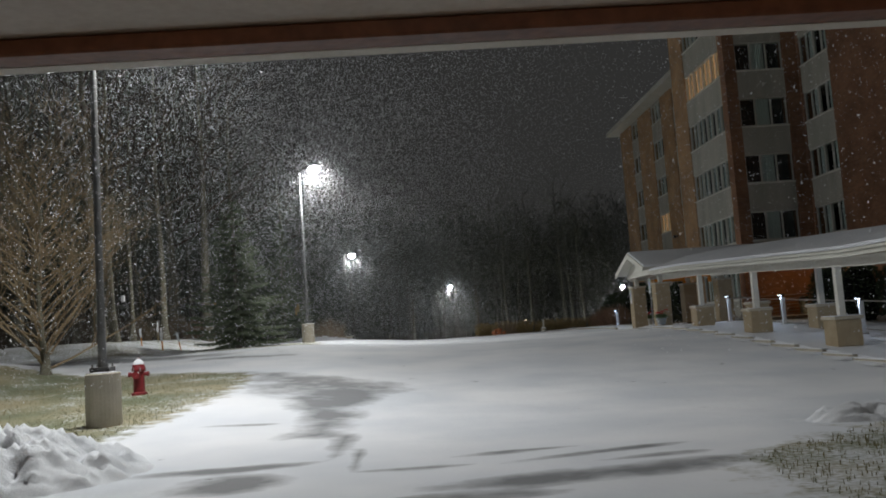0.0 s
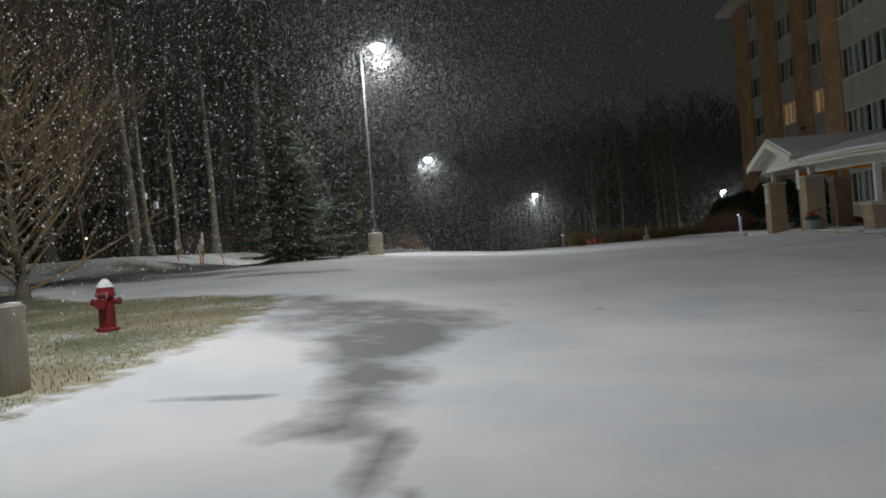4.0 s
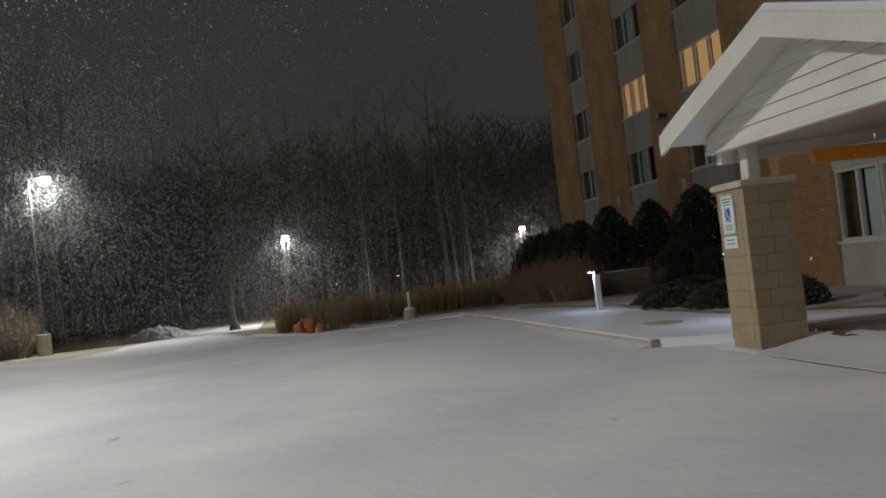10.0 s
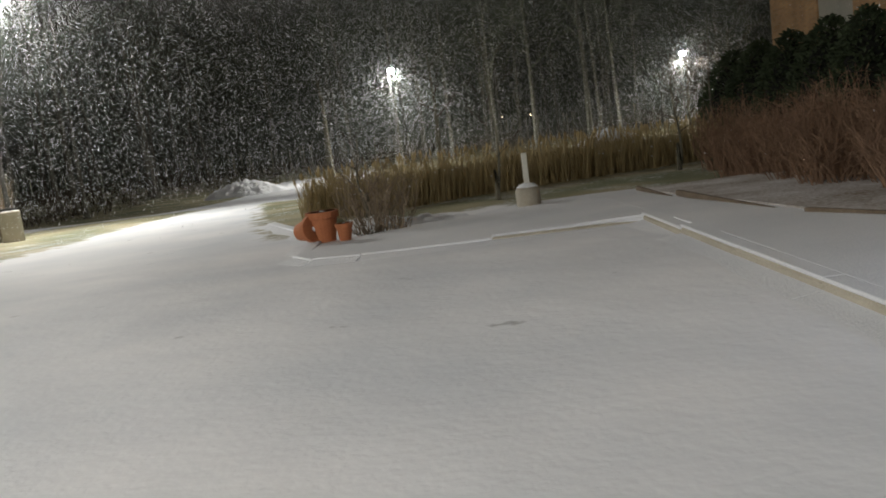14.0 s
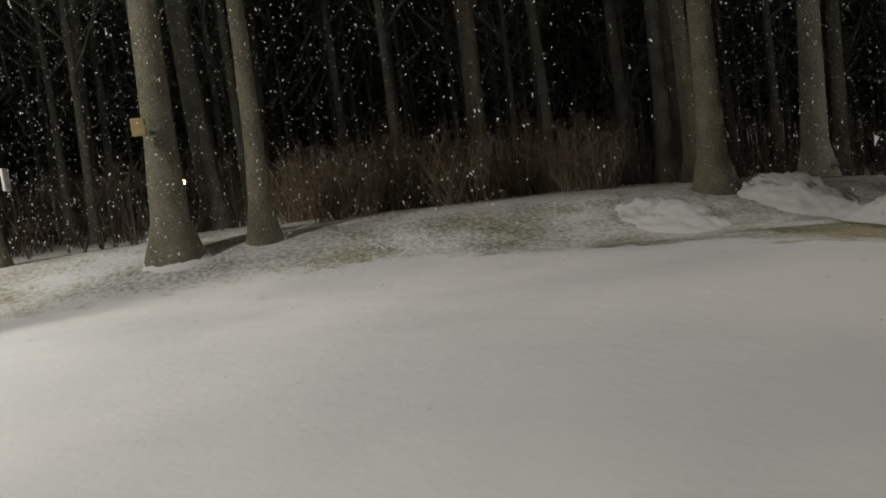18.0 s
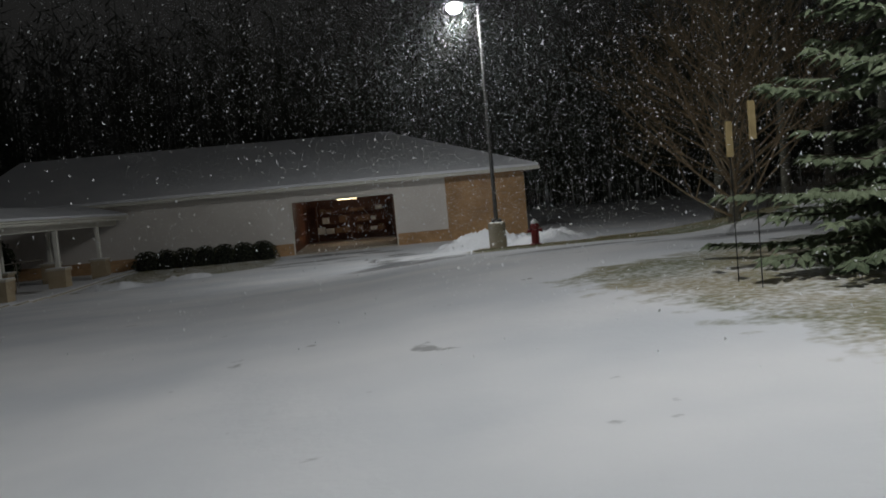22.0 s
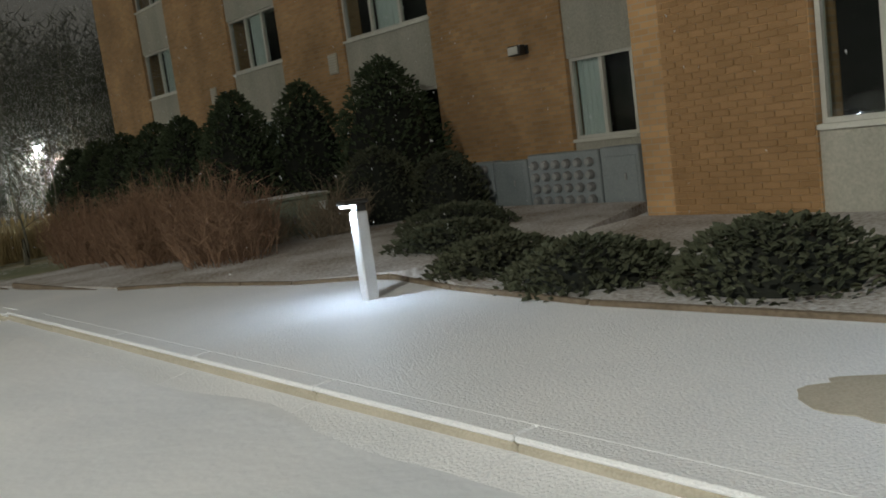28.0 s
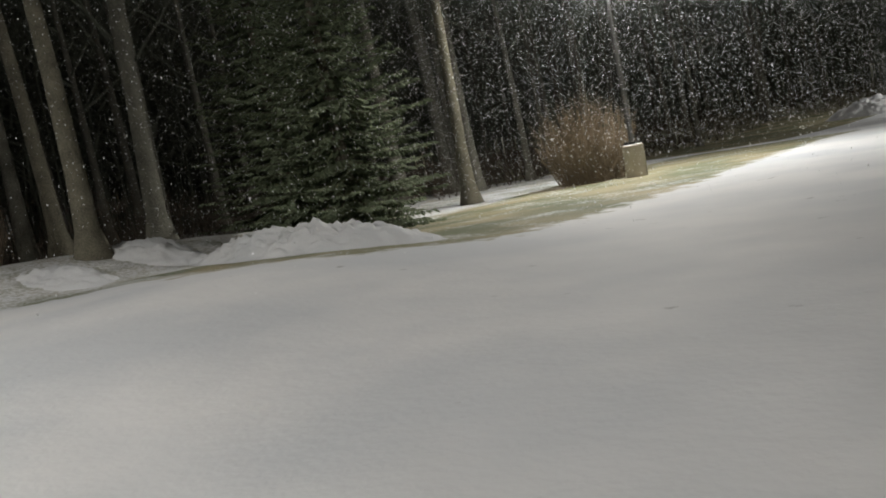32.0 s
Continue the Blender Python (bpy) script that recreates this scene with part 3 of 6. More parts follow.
def entrance_door():
    d = thing("entrance_door", (20.55, 36.75, 0.12), label="glazed double entrance door lit warm from inside", category="door")
    g = Geo()
    for y0, y1, z0, z1 in ((-0.86, -0.78, 0, 2.17), (0.78, 0.86, 0, 2.17), (-0.78, 0.78, 2.09, 2.17), (-0.78, 0.78, 1.80, 1.86)):
        g.box(-0.06, 0.06, y0, y1, z0, z1)
    g.done("door_frame", BRONZE, d)
    for s in (-1, 1):
        g = Geo()
        a, b = (-0.77, -0.01) if s < 0 else (0.01, 0.77)
        for y0, y1, z0, z1 in ((a, a + 0.09, 0.01, 1.79), (b - 0.09, b, 0.01, 1.79), (a, b, 0.01, 0.16), (a, b, 0.62, 0.78), (a, b, 1.70, 1.79)):
            g.box(-0.03, 0.03, y0, y1, z0, z1)
        leaf = g.done("door_leaf", BRONZE if s < 0 else ALU, d)
        for z0, z1 in ((0.16, 0.62), (0.78, 1.70)):
            p = Geo().box(-0.004, 0.004, a + 0.09, b - 0.09, z0, z1).done("pane", GLASS, leaf)
            p.visible_shadow = False
        Geo().tube([(-0.09, -s * -0.10, 0.85), (-0.09, -s * -0.10, 1.15)], 0.015).done("handle", STEEL, leaf)
    p = Geo().box(-0.004, 0.004, -0.78, 0.78, 1.86, 2.09).done("transom_pane", GLASS, d)
    p.visible_shadow = False


entrance_door()
# lobby behind the door
Geo().box(23.4, 23.5, 34.5, 38.6, 0.1, 3.0).done("lobby_wall", PLASTER, hall, "pale lobby wall")
Geo().box(20.9, 23.4, 38.5, 38.6, 0.1, 3.0).done("lobby_wall", PLASTER, hall, "pale lobby wall")
Geo().box(20.9, 23.4, 35.9, 36.0, 0.1, 3.0).done("lobby_wall", PLASTER, hall, "pale lobby wall")
Geo().box(20.9, 23.5, 34.5, 38.6, 2.6, 2.7).done("lobby_ceiling", PLASTER, hall)
Geo().box(20.5, 23.5, 34.5, 38.6, -0.1, 0.11).done("lobby_floor", CONCRETE, hall)
for y in (36.45, 37.2):
    bulb = thing("ceiling_globe", (22.4, y, 2.25), label="round white lobby ceiling lamp, lit", category="lamp", group="lobby lamps")
    Geo().lathe([(0.02, -0.11), (0.09, -0.07), (0.11, 0.0), (0.09, 0.07), (0.03, 0.1)], n=14).done("globe", WARM, bulb, smooth=True)
    Geo().tube([(0, 0, 0.10), (0, 0, 0.345)], 0.012).done("stem", BRONZE, bulb)
lamp("lobby_light", (22.0, 36.8, 1.95), 20, (1.0, 0.78, 0.45), 0.15)
wl = thing("wall_lamp", (20.40, 36.5, 2.72), label="amber box lamp lit over the entrance door", category="lamp")
Geo().box(-0.16, -0.02, -0.22, 0.22, -0.07, 0.10, 0.02).done("housing", AMBER, wl, "glowing amber lens")
Geo().box(-0.02, 0.048, -0.24, 0.24, -0.09, 0.12, 0.01).done("back_plate", BRONZE, wl)
lamp("wall_lamp_light", (19.9, 36.5, 2.60), 30, (1.0, 0.50, 0.12), 0.12)


# ---- vents and flood lamps on the walls ----
def wall_vent(x, y, z):
    t = thing("wall_vent", (x, y, z), label="tan louvred vent set in the brick wall", category="vent", group="wall vents")
    Geo().box(-0.035, 0.0, -0.19, 0.19, -0.24, 0.24, 0.01).done("frame", CAP, t)
    for i in range(7):
        Geo().box(-0.055, -0.036, -0.15, 0.15, -0.20 + i * 0.06, -0.17 + i * 0.06, 0.004).done("slat", ALU, t)


def flood_lamp(x, y, z):
    t = thing("flood_lamp", (x, y, z), label="unlit dark flood lamp on the brick wall", category="lamp", group="flood lamps")
    Geo().box(-0.04, 0.0, -0.08, 0.08, -0.08, 0.08, 0.01).done("back_plate", BRONZE, t)
    Geo().tube([(-0.03, 0, 0), (-0.16, 0, 0.02)], 0.025, 8).done("arm", BRONZE, t)
    Geo().box(-0.34, -0.16, -0.15, 0.15, -0.10, 0.08, 0.02).done("housing", BRONZE, t)
    Geo().box(-0.348, -0.342, -0.12, 0.12, -0.08, 0.06).done("lens", ALU, t)


wall_vent(20.0, 58.5, 3.4)
wall_vent(20.0, 64.8, 3.4)
flood_lamp(20.0, 59.4, 6.06)
flood_lamp(20.4, 25.3, 6.04)
flood_lamp(20.0, 52.3, 2.75)

# ---- pavements ----
slab("pavement_walkway", [(10.62, 0.9), (10.62, 34.0), (10.9, 34.2), (14.2, 34.2)], 0.12, 0.15, SNOW, "snow-covered concrete pavement under the covered walk")
slab("pavement_north", [(11.4, 39.76), (10.62, 40.4), (10.55, 53.1), (10.7, 58.0), (13.6, 57.5), (12.4, 51.0), (12.9, 47.5), (14.2, 44.8), (15.2, 40.6), (15.2, 39.76)],
     0.12, 0.15, SNOW, "snow-covered concrete pavement along the building")
slab("pavement_island", [(10.546, 53.1), (7.0, 53.46), (6.5, 53.62), (6.22, 54.1), (6.2, 55.8), (9.5, 58.2), (10.696, 58.0)], lambda x: 0.055 + 0.065 * ease(8.2, 10.4, x), 0.15, SNOW, "snow-covered corner island")
kerb_line([(10.54, 1.0), (10.54, 33.9)], "pale concrete kerb beside the covered walk", 1)
kerb_line([(10.54, 40.5), (10.47, 53.18)], "pale concrete kerb along the pavement", 1)
kerb_line([(10.47, 53.18), (8.6, 53.29)], "pale concrete kerb along the corner island", 1, 0.065)
kerb_line([(8.6, 53.29), (7.0, 53.38), (6.42, 53.56), (6.12, 54.1), (6.1, 56.0), (5.6, 58.5), (4.4, 61.5)], "pale concrete kerb round the snowy corner island", 1, 0.03)
ENTRY = surface("wet_brown_concrete", (0.06, 0.048, 0.036), (0.26, 0.21, 0.16), 0.27, 14, 1.6, 0.5, depth=0.02)
def entry_top(x, y):
    return level(x, y) + 0.012 + 0.125 * ease(10.9, 12.0, x)


def sheet(name, x0, x1, y0, y1, step, lift, thick, material, label, category, covers=None):
    """A thin layer on the entrance walk, on those cells of a fine grid that it covers."""
    nx, ny = round((x1 - x0) / step), round((y1 - y0) / step)
    at = lambda i, j: (x0 + (x1 - x0) * i / nx, y0 + (y1 - y0) * j / ny)
    cells = {(i, j) for i in range(nx) for j in range(ny) if covers is None or covers(*at(i + 0.5, j + 0.5))}
    index, verts, faces = {}, [], []

    def vert(i, j, low):
        if (i, j, low) not in index:
            x, y = at(i, j)
            index[i, j, low] = len(verts)
            verts.append((x, y, entry_top(x, y) + (lift - thick if low else lift)))
        return index[i, j, low]

    for i, j in cells:
        faces.append((vert(i, j, 0), vert(i + 1, j, 0), vert(i + 1, j + 1, 0), vert(i, j + 1, 0)))
        for di, dj, p, q in ((0, -1, (0, 0), (1, 0)), (1, 0, (1, 0), (1, 1)), (0, 1, (1, 1), (0, 1)), (-1, 0, (0, 1), (0, 0))):
            if (i + di, j + dj) not in cells:
                faces.append((vert(i + p[0], j + p[1], 0), vert(i + p[0], j + p[1], 1), vert(i + q[0], j + q[1], 1), vert(i + q[0], j + q[1], 0)))
    return tagged(Geo().add(verts, faces).done(name, material), label, category, kind="structure")


def rough_edge(x, y, k):
    return 0.55 * noise.noise((x * 0.9, y * 0.9, k)) + 0.25 * noise.noise((x * 3.1, y * 3.1, k))


sheet("entry_walk", 10.9, 20.44, 34.3, 39.7, 0.3, 0.0, 0.12, ENTRY, "wet bare concrete walk under the entrance canopy", "pavement")
sheet("snow_strip", 10.9, 13.6, 34.3, 39.7, 0.045, 0.008, 0.007, SNOW, "thin snow blown in along the edge of the entrance walk", "snow", lambda x, y: x < 11.95 + 0.28 * (38.6 - y) * (y > 36) + rough_edge(x, y, 3))
sheet("snow_patch", 14.4, 20.0, 34.9, 39.5, 0.05, 0.008, 0.007, SNOW, "thin trodden snow blown under the canopy", "snow", lambda x, y: math.hypot((x - 17.4) / 2.1, (y - 37.3) / 1.5) + rough_edge(x, y, 8) < 1.0)
ring = [i * math.pi / 14 for i in range(28)]
slab("bare_spot", [(11.55 + (0.30 + 0.10 * noise.noise((math.cos(a) * 2, math.sin(a) * 2, 3))) * math.cos(a), 42.5 + (0.42 + 0.14 * noise.noise((math.cos(a) * 2, math.sin(a) * 2, 8))) * math.sin(a)) for a in ring], 0.124, 0.0, CONCRETE, "bare wet spot melted in the pavement snow", "pavement")

MULCH = surface("snow_dusted_mulch", (0.20, 0.15, 0.10), (0.74, 0.74, 0.76), 0.9, 22, 1.1, 0.7, depth=0.03)
slab("planting_bed", [(11.45, 57.5), (11.45, 55.0), (11.68, 51.4), (12.06, 50.5), (12.32, 49.5), (12.5, 48.8), (13.2, 47.9), (15.6, 47.6), (17.9, 48.4), (18.0, 53.0), (16.0, 58.0), (13.6, 57.6)], 0.14, 0.05, MULCH, "planting bed of snow-dusted mulch beside the pavement", "planting bed")
slab("planting_bed", [(14.2, 40.2), (13.98, 40.85), (13.5, 41.6), (13.05, 42.05), (12.8, 43.0), (12.66, 45.0), (12.8, 46.6), (13.2, 47.55), (16.6, 47.55), (16.6, 40.2)], 0.135, 0.05, MULCH, "planting bed of snow-dusted mulch along the wall", "planting bed")
EDGE = [(11.35, 57.4), (11.35, 55.0), (11.6, 51.4), (12.0, 50.5), (12.24, 49.5), (12.42, 48.75), (12.95, 47.8), (12.7, 46.6), (12.57, 45.0), (12.7, 43.0), (12.97, 41.98), (13.42, 41.53), (13.9, 40.8), (14.1, 40.15)]
edging = thing("bed_edging", label="weathered timber edging round the planting bed", category="edging", kind="structure")
for (ax, ay), (bx, by) in zip(EDGE, EDGE[1:]):
    half = math.hypot(bx - ax, by - ay) / 2 - 0.01
    mx, my = (ax + bx) / 2, (ay + by) / 2
    board = Geo().box(-half, half, -0.03, 0.03, -0.05, 0.035, 0.008).done("board", OLD_TIMBER, edging)
    board.matrix_local = pose(mx, my, level(mx, my) + 0.12, 0, 0, math.degrees(math.atan2(by - ay, bx - ax)))


def run(y):
    """Height of the walk's fascia top along the colonnade."""
    return float(np.interp(y, [0.8, 18.0, 30.5, 34.9], [1.72, 1.84, 2.37, 2.46]))


# ---- block piers ----
def block_pier(place, half, tall, post, group, label):
    """A pier of split-face blocks laid in courses, with a cap, and a post on it where it carries the roof."""
    t = thing("block_pier", place, label=label, category="pier", group=group)
    rows = round(tall / 0.2)
    h = tall / rows
    lengths = {}
    Geo().box(-half + 0.012, half - 0.012, -half + 0.012, half - 0.012, -0.15, tall - 0.002).done("mortar_core", MORTAR, t)
    for r in range(rows):
        s = r % 2
        for q in range(4):
            span = 2 * half - 0.1
            cuts = [0, 0.62, 1.0] if s else [0, 0.38, 1.0]
            for a, b in zip(cuts, cuts[1:]):
                key = (round(b - a, 3))
                if key not in lengths:
                    n = (b - a) * span
                    g = Geo().box(-n / 2 + 0.002, n / 2 - 0.002, -0.05, 0.05, 0.002, h - 0.002, 0.006)
                    lengths[key] = g
                    ob = g.done("block", BLOCK, t)
                    lengths[key] = ob.data
                else:
                    ob = new("block", lengths[key])
                    ob.parent = t
                m = -span / 2 - 0.05 + (a + b) / 2 * span
                ob.matrix_local = pose(0, 0, 0, 0, 0, 90 * q) @ pose(m + 0.0, -half + 0.05 - random.uniform(0, 0.003), r * h)
    Geo().box(-half - 0.05, half + 0.05, -half - 0.05, half + 0.05, tall, tall + 0.08, 0.015).done("cap", CAP, t, "cast-stone cap")
    Geo().box(-half - 0.03, half + 0.03, -half - 0.03, half + 0.03, tall + 0.082, tall + 0.10, 0.008).done("snow_cap", SNOW, t, "thin snow") if tall < 1 else None
    if post:
        Geo().box(-0.085, 0.085, -0.085, 0.085, tall + 0.08, post, 0.012).done("post", WHITE_WOOD, t, "white square post")
    return t


for x, y in ((11.33, 38.98), (11.34, 35.10), (13.75, 38.85), (14.05, 35.1)):
    z = level(x, y) + 0.12
    block_pier((x, y, z), 0.31, 1.78, 2.40 - z + 0.25 - 0.12, "tall canopy piers", "tall tan split-block pier carrying the entrance canopy")
PIERS = [30.15, 25.0, 19.6, 14.3, 9.0, 4.0]
for y in PIERS:
    for x, k in ((11.4, 0), (13.5, 1)):
        z = level(x, y) + 0.12
        block_pier((x, y, z), 0.33, 0.66, run(y) - 0.40 - z, "low colonnade piers", "low tan split-block pier with a white post holding the covered walk")


# ---- roof of the covered walk ----
def covered_walk():
    t = thing("covered_walk_roof", label="long low snow-covered roof over the colonnade with cream fascia", category="roof")
    ys = [1.3, 6, 12, 18, 22, 26, 30.5, 34.6]
    for (name, mat, label, prof) in (
        ("snow_layer", SNOW, "unbroken snow on the roof", lambda z: [(10.74, z + 0.02), (12.45, z + 0.47), (14.16, z + 0.02), (14.16, z + 0.10), (12.45, z + 0.57), (10.74, z + 0.10)]),
        ("fascia", WHITE_TRIM, "", lambda z: [(10.80, z - 0.17), (10.86, z - 0.17), (10.86, z + 0.016), (10.80, z + 0.016)]),
        ("fascia", WHITE_TRIM, "", lambda z: [(14.04, z - 0.17), (14.10, z - 0.17), (14.10, z + 0.016), (14.04, z + 0.016)]),
        ("gutter", WHITE_TRIM, "", lambda z: [(10.70, z - 0.06), (10.798, z - 0.08), (10.798, z + 0.0), (10.70, z + 0.0)]),
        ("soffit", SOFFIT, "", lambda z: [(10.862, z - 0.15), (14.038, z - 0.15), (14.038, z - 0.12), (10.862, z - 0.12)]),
        ("beam", WHITE_WOOD, "", lambda z: [(11.31, z - 0.40), (11.49, z - 0.40), (11.49, z - 0.152), (11.31, z - 0.152)]),
        ("beam", WHITE_WOOD, "", lambda z: [(13.41, z - 0.40), (13.59, z - 0.40), (13.59, z - 0.152), (13.41, z - 0.152)]),
    ):
        g = Geo()
        v = []
        for y in ys:
            v += [(x, y, z) for x, z in prof(run(y))]
        k = len(prof(0))
        f = [(i * k + j, i * k + (j + 1) % k, (i + 1) * k + (j + 1) % k, (i + 1) * k + j) for i in range(len(ys) - 1) for j in range(k)]
        f += [tuple(range(k))[::-1], tuple((len(ys) - 1) * k + j for j in range(k))]
        g.add(v, f).done(name, mat, t, label)
    for y in (1.32, 34.56):
        z = run(y)
        prof = [(10.87, z - 0.115), (14.03, z - 0.115), (14.03, z + 0.01), (12.45, z + 0.45), (10.87, z + 0.01)]
        Geo().add([(x, y + d, h) for d in (0.0, 0.03) for x, h in prof], [(4, 3, 2, 1, 0), (5, 6, 7, 8, 9)] + [(i, (i + 1) % 5, 5 + (i + 1) % 5, 5 + i) for i in range(5)]).done("gable_end", WHITE_TRIM, t)


covered_walk()


# ---- the entrance canopy ----
def canopy():
    t = thing("entrance_canopy", label="gabled entrance canopy with white siding and a snow-covered roof", category="canopy")
    ridge, eave, yr = 3.30, 2.52, 37.0
    x0, x1 = 10.5, 20.1
    ya, yb = 34.52, 39.48
    for ye in (ya, yb):
        for lo, hi, mat, name, xa in ((0.0, 0.12, WHITE_TRIM, "roof_deck", x0), (0.124, 0.22, SNOW, "snow_layer", x0 + 0.03)):
            v = []
            for x in (xa, x1):
                v += [(x, yr, ridge + lo), (x, ye, eave + lo), (x, ye, eave + hi), (x, yr, ridge + hi)]
            Geo().add(v, [(0, 1, 2, 3), (7, 6, 5, 4), (0, 4, 5, 1), (1, 5, 6, 2), (2, 6, 7, 3), (3, 7, 4, 0)]).done(name, mat, t, "snow on the canopy" if mat == SNOW else "")
    for s, ye in ((-1, ya), (1, yb)):
        v = []
        for x in (x0 - 0.04, x0 - 0.004):
            v += [(x, yr, ridge - 0.10), (x, ye, eave - 0.10), (x, ye, eave + 0.14), (x, yr, ridge + 0.14)]
        Geo().add(v, [(0, 1, 2, 3), (7, 6, 5, 4), (0, 4, 5, 1), (1, 5, 6, 2), (2, 6, 7, 3), (3, 7, 4, 0)]).done("barge_board", WHITE_TRIM, t)
    # gable of lapped boards set back under the overhang
    n = 6
    for i in range(n):
        za, zb = 2.40 + i * (ridge - 2.42) / n, 2.40 + (i + 1) * (ridge - 2.42) / n - 0.004
        ha, hb = (ridge - za) / (ridge - eave) * 2.42, (ridge - zb) / (ridge - eave) * 2.42
        ha, hb = min(ha, 2.3), min(hb, 2.3)
        xx = 11.0
        v = [(xx - 0.035, yr - ha, za), (xx - 0.035, yr + ha, za), (xx - 0.008, yr + hb, zb), (xx - 0.008, yr - hb, zb), (xx + 0.04, yr - ha, za), (xx + 0.04, yr + ha, za), (xx + 0.04, yr + hb, zb), (xx + 0.04, yr - hb, zb)]
        Geo().add(v, [(0, 1, 2, 3), (5, 4, 7, 6), (0, 4, 5, 1), (3, 2, 6, 7), (1, 5, 6, 2), (0, 3, 7, 4)]).done("siding_board", WHITE_WOOD, t)
    Geo().box(10.95, 11.05, yr - 2.3, yr + 2.3, 2.352, 2.398, 0.008).done("front_trim", WHITE_WOOD, t)
    # boarded ceiling that rises gently towards the door
    for i in range(12):
        y0 = 34.76 + i * (39.18 - 34.76) / 12
        y1 = 34.76 + (i + 1) * (39.18 - 34.76) / 12 - 0.006
        v = [(x, y, z + h) for h in (0.0, 0.04) for x, z in ((11.06, 2.37), (20.39, 2.86)) for y in (y0, y1)]
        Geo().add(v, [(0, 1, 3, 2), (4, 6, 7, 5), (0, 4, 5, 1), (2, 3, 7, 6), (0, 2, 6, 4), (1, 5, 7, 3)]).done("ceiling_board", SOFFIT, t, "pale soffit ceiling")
    for y in (34.70, 39.19):
        v = [(x, y + d, z) for d in (-0.05, 0.05) for x, z in ((11.06, 2.22), (20.39, 2.72), (20.39, 2.95), (11.06, 2.46))]
        Geo().add(v, [(0, 1, 2, 3), (7, 6, 5, 4), (0, 4, 5, 1), (1, 5, 6, 2), (2, 6, 7, 3), (3, 7, 4, 0)]).done("side_beam", WHITE_WOOD, t)
    for y, s in ((38.75, -1), (35.25, 1)):
        Geo().box(12.0, 13.6, y - 0.06, y + 0.06, 2.10, 2.26, 0.01).done("brace", ORANGE, t, "orange steel brace")
        Geo().box(13.5, 13.62, y - 0.05, y + 0.05, 1.86, 2.098, 0.01).done("brace", ORANGE, t, "orange steel brace")


canopy()


# ---- railings ----
def railing(points, bars, tall, label, material=RAIL, gap=1.8):
    t = thing("railing", label=label, category="railing")
    for (ax, ay), (bx, by) in zip(points, points[1:]):
        run_, k = math.hypot(bx - ax, by - ay), 0
        k = max(1, round(run_ / gap))
        for i in range(k + 1):
            x, y = ax + (bx - ax) * i / k, ay + (by - ay) * i / k
            z = level(x, y) + 0.12
            Geo().tube([(x, y, z), (x, y, z + tall)], 0.024, 8).done("post", material, t)
        for b in range(bars):
            h = tall - b * (tall - 0.12) / max(1, bars - 1) if bars > 1 else tall
            Geo().tube([(ax, ay, level(ax, ay) + 0.12 + h), (bx, by, level(bx, by) + 0.12 + h)], 0.021 if b == 0 else 0.014, 6).done("bar", material, t)


railing([(14.9, 35.45), (20.3, 35.75)], 7, 0.95, "brown steel railing with seven bars beside the entrance walk")
railing([(13.85, 33.9), (13.85, 18.0), (13.85, 4.0)], 2, 0.95, "grey pipe railing along the covered walk", gap=2.6)
railing([(14.9, 35.45), (14.9, 33.9), (13.85, 33.9)], 2, 0.95, "grey pipe railing joining the entrance and the covered walk")

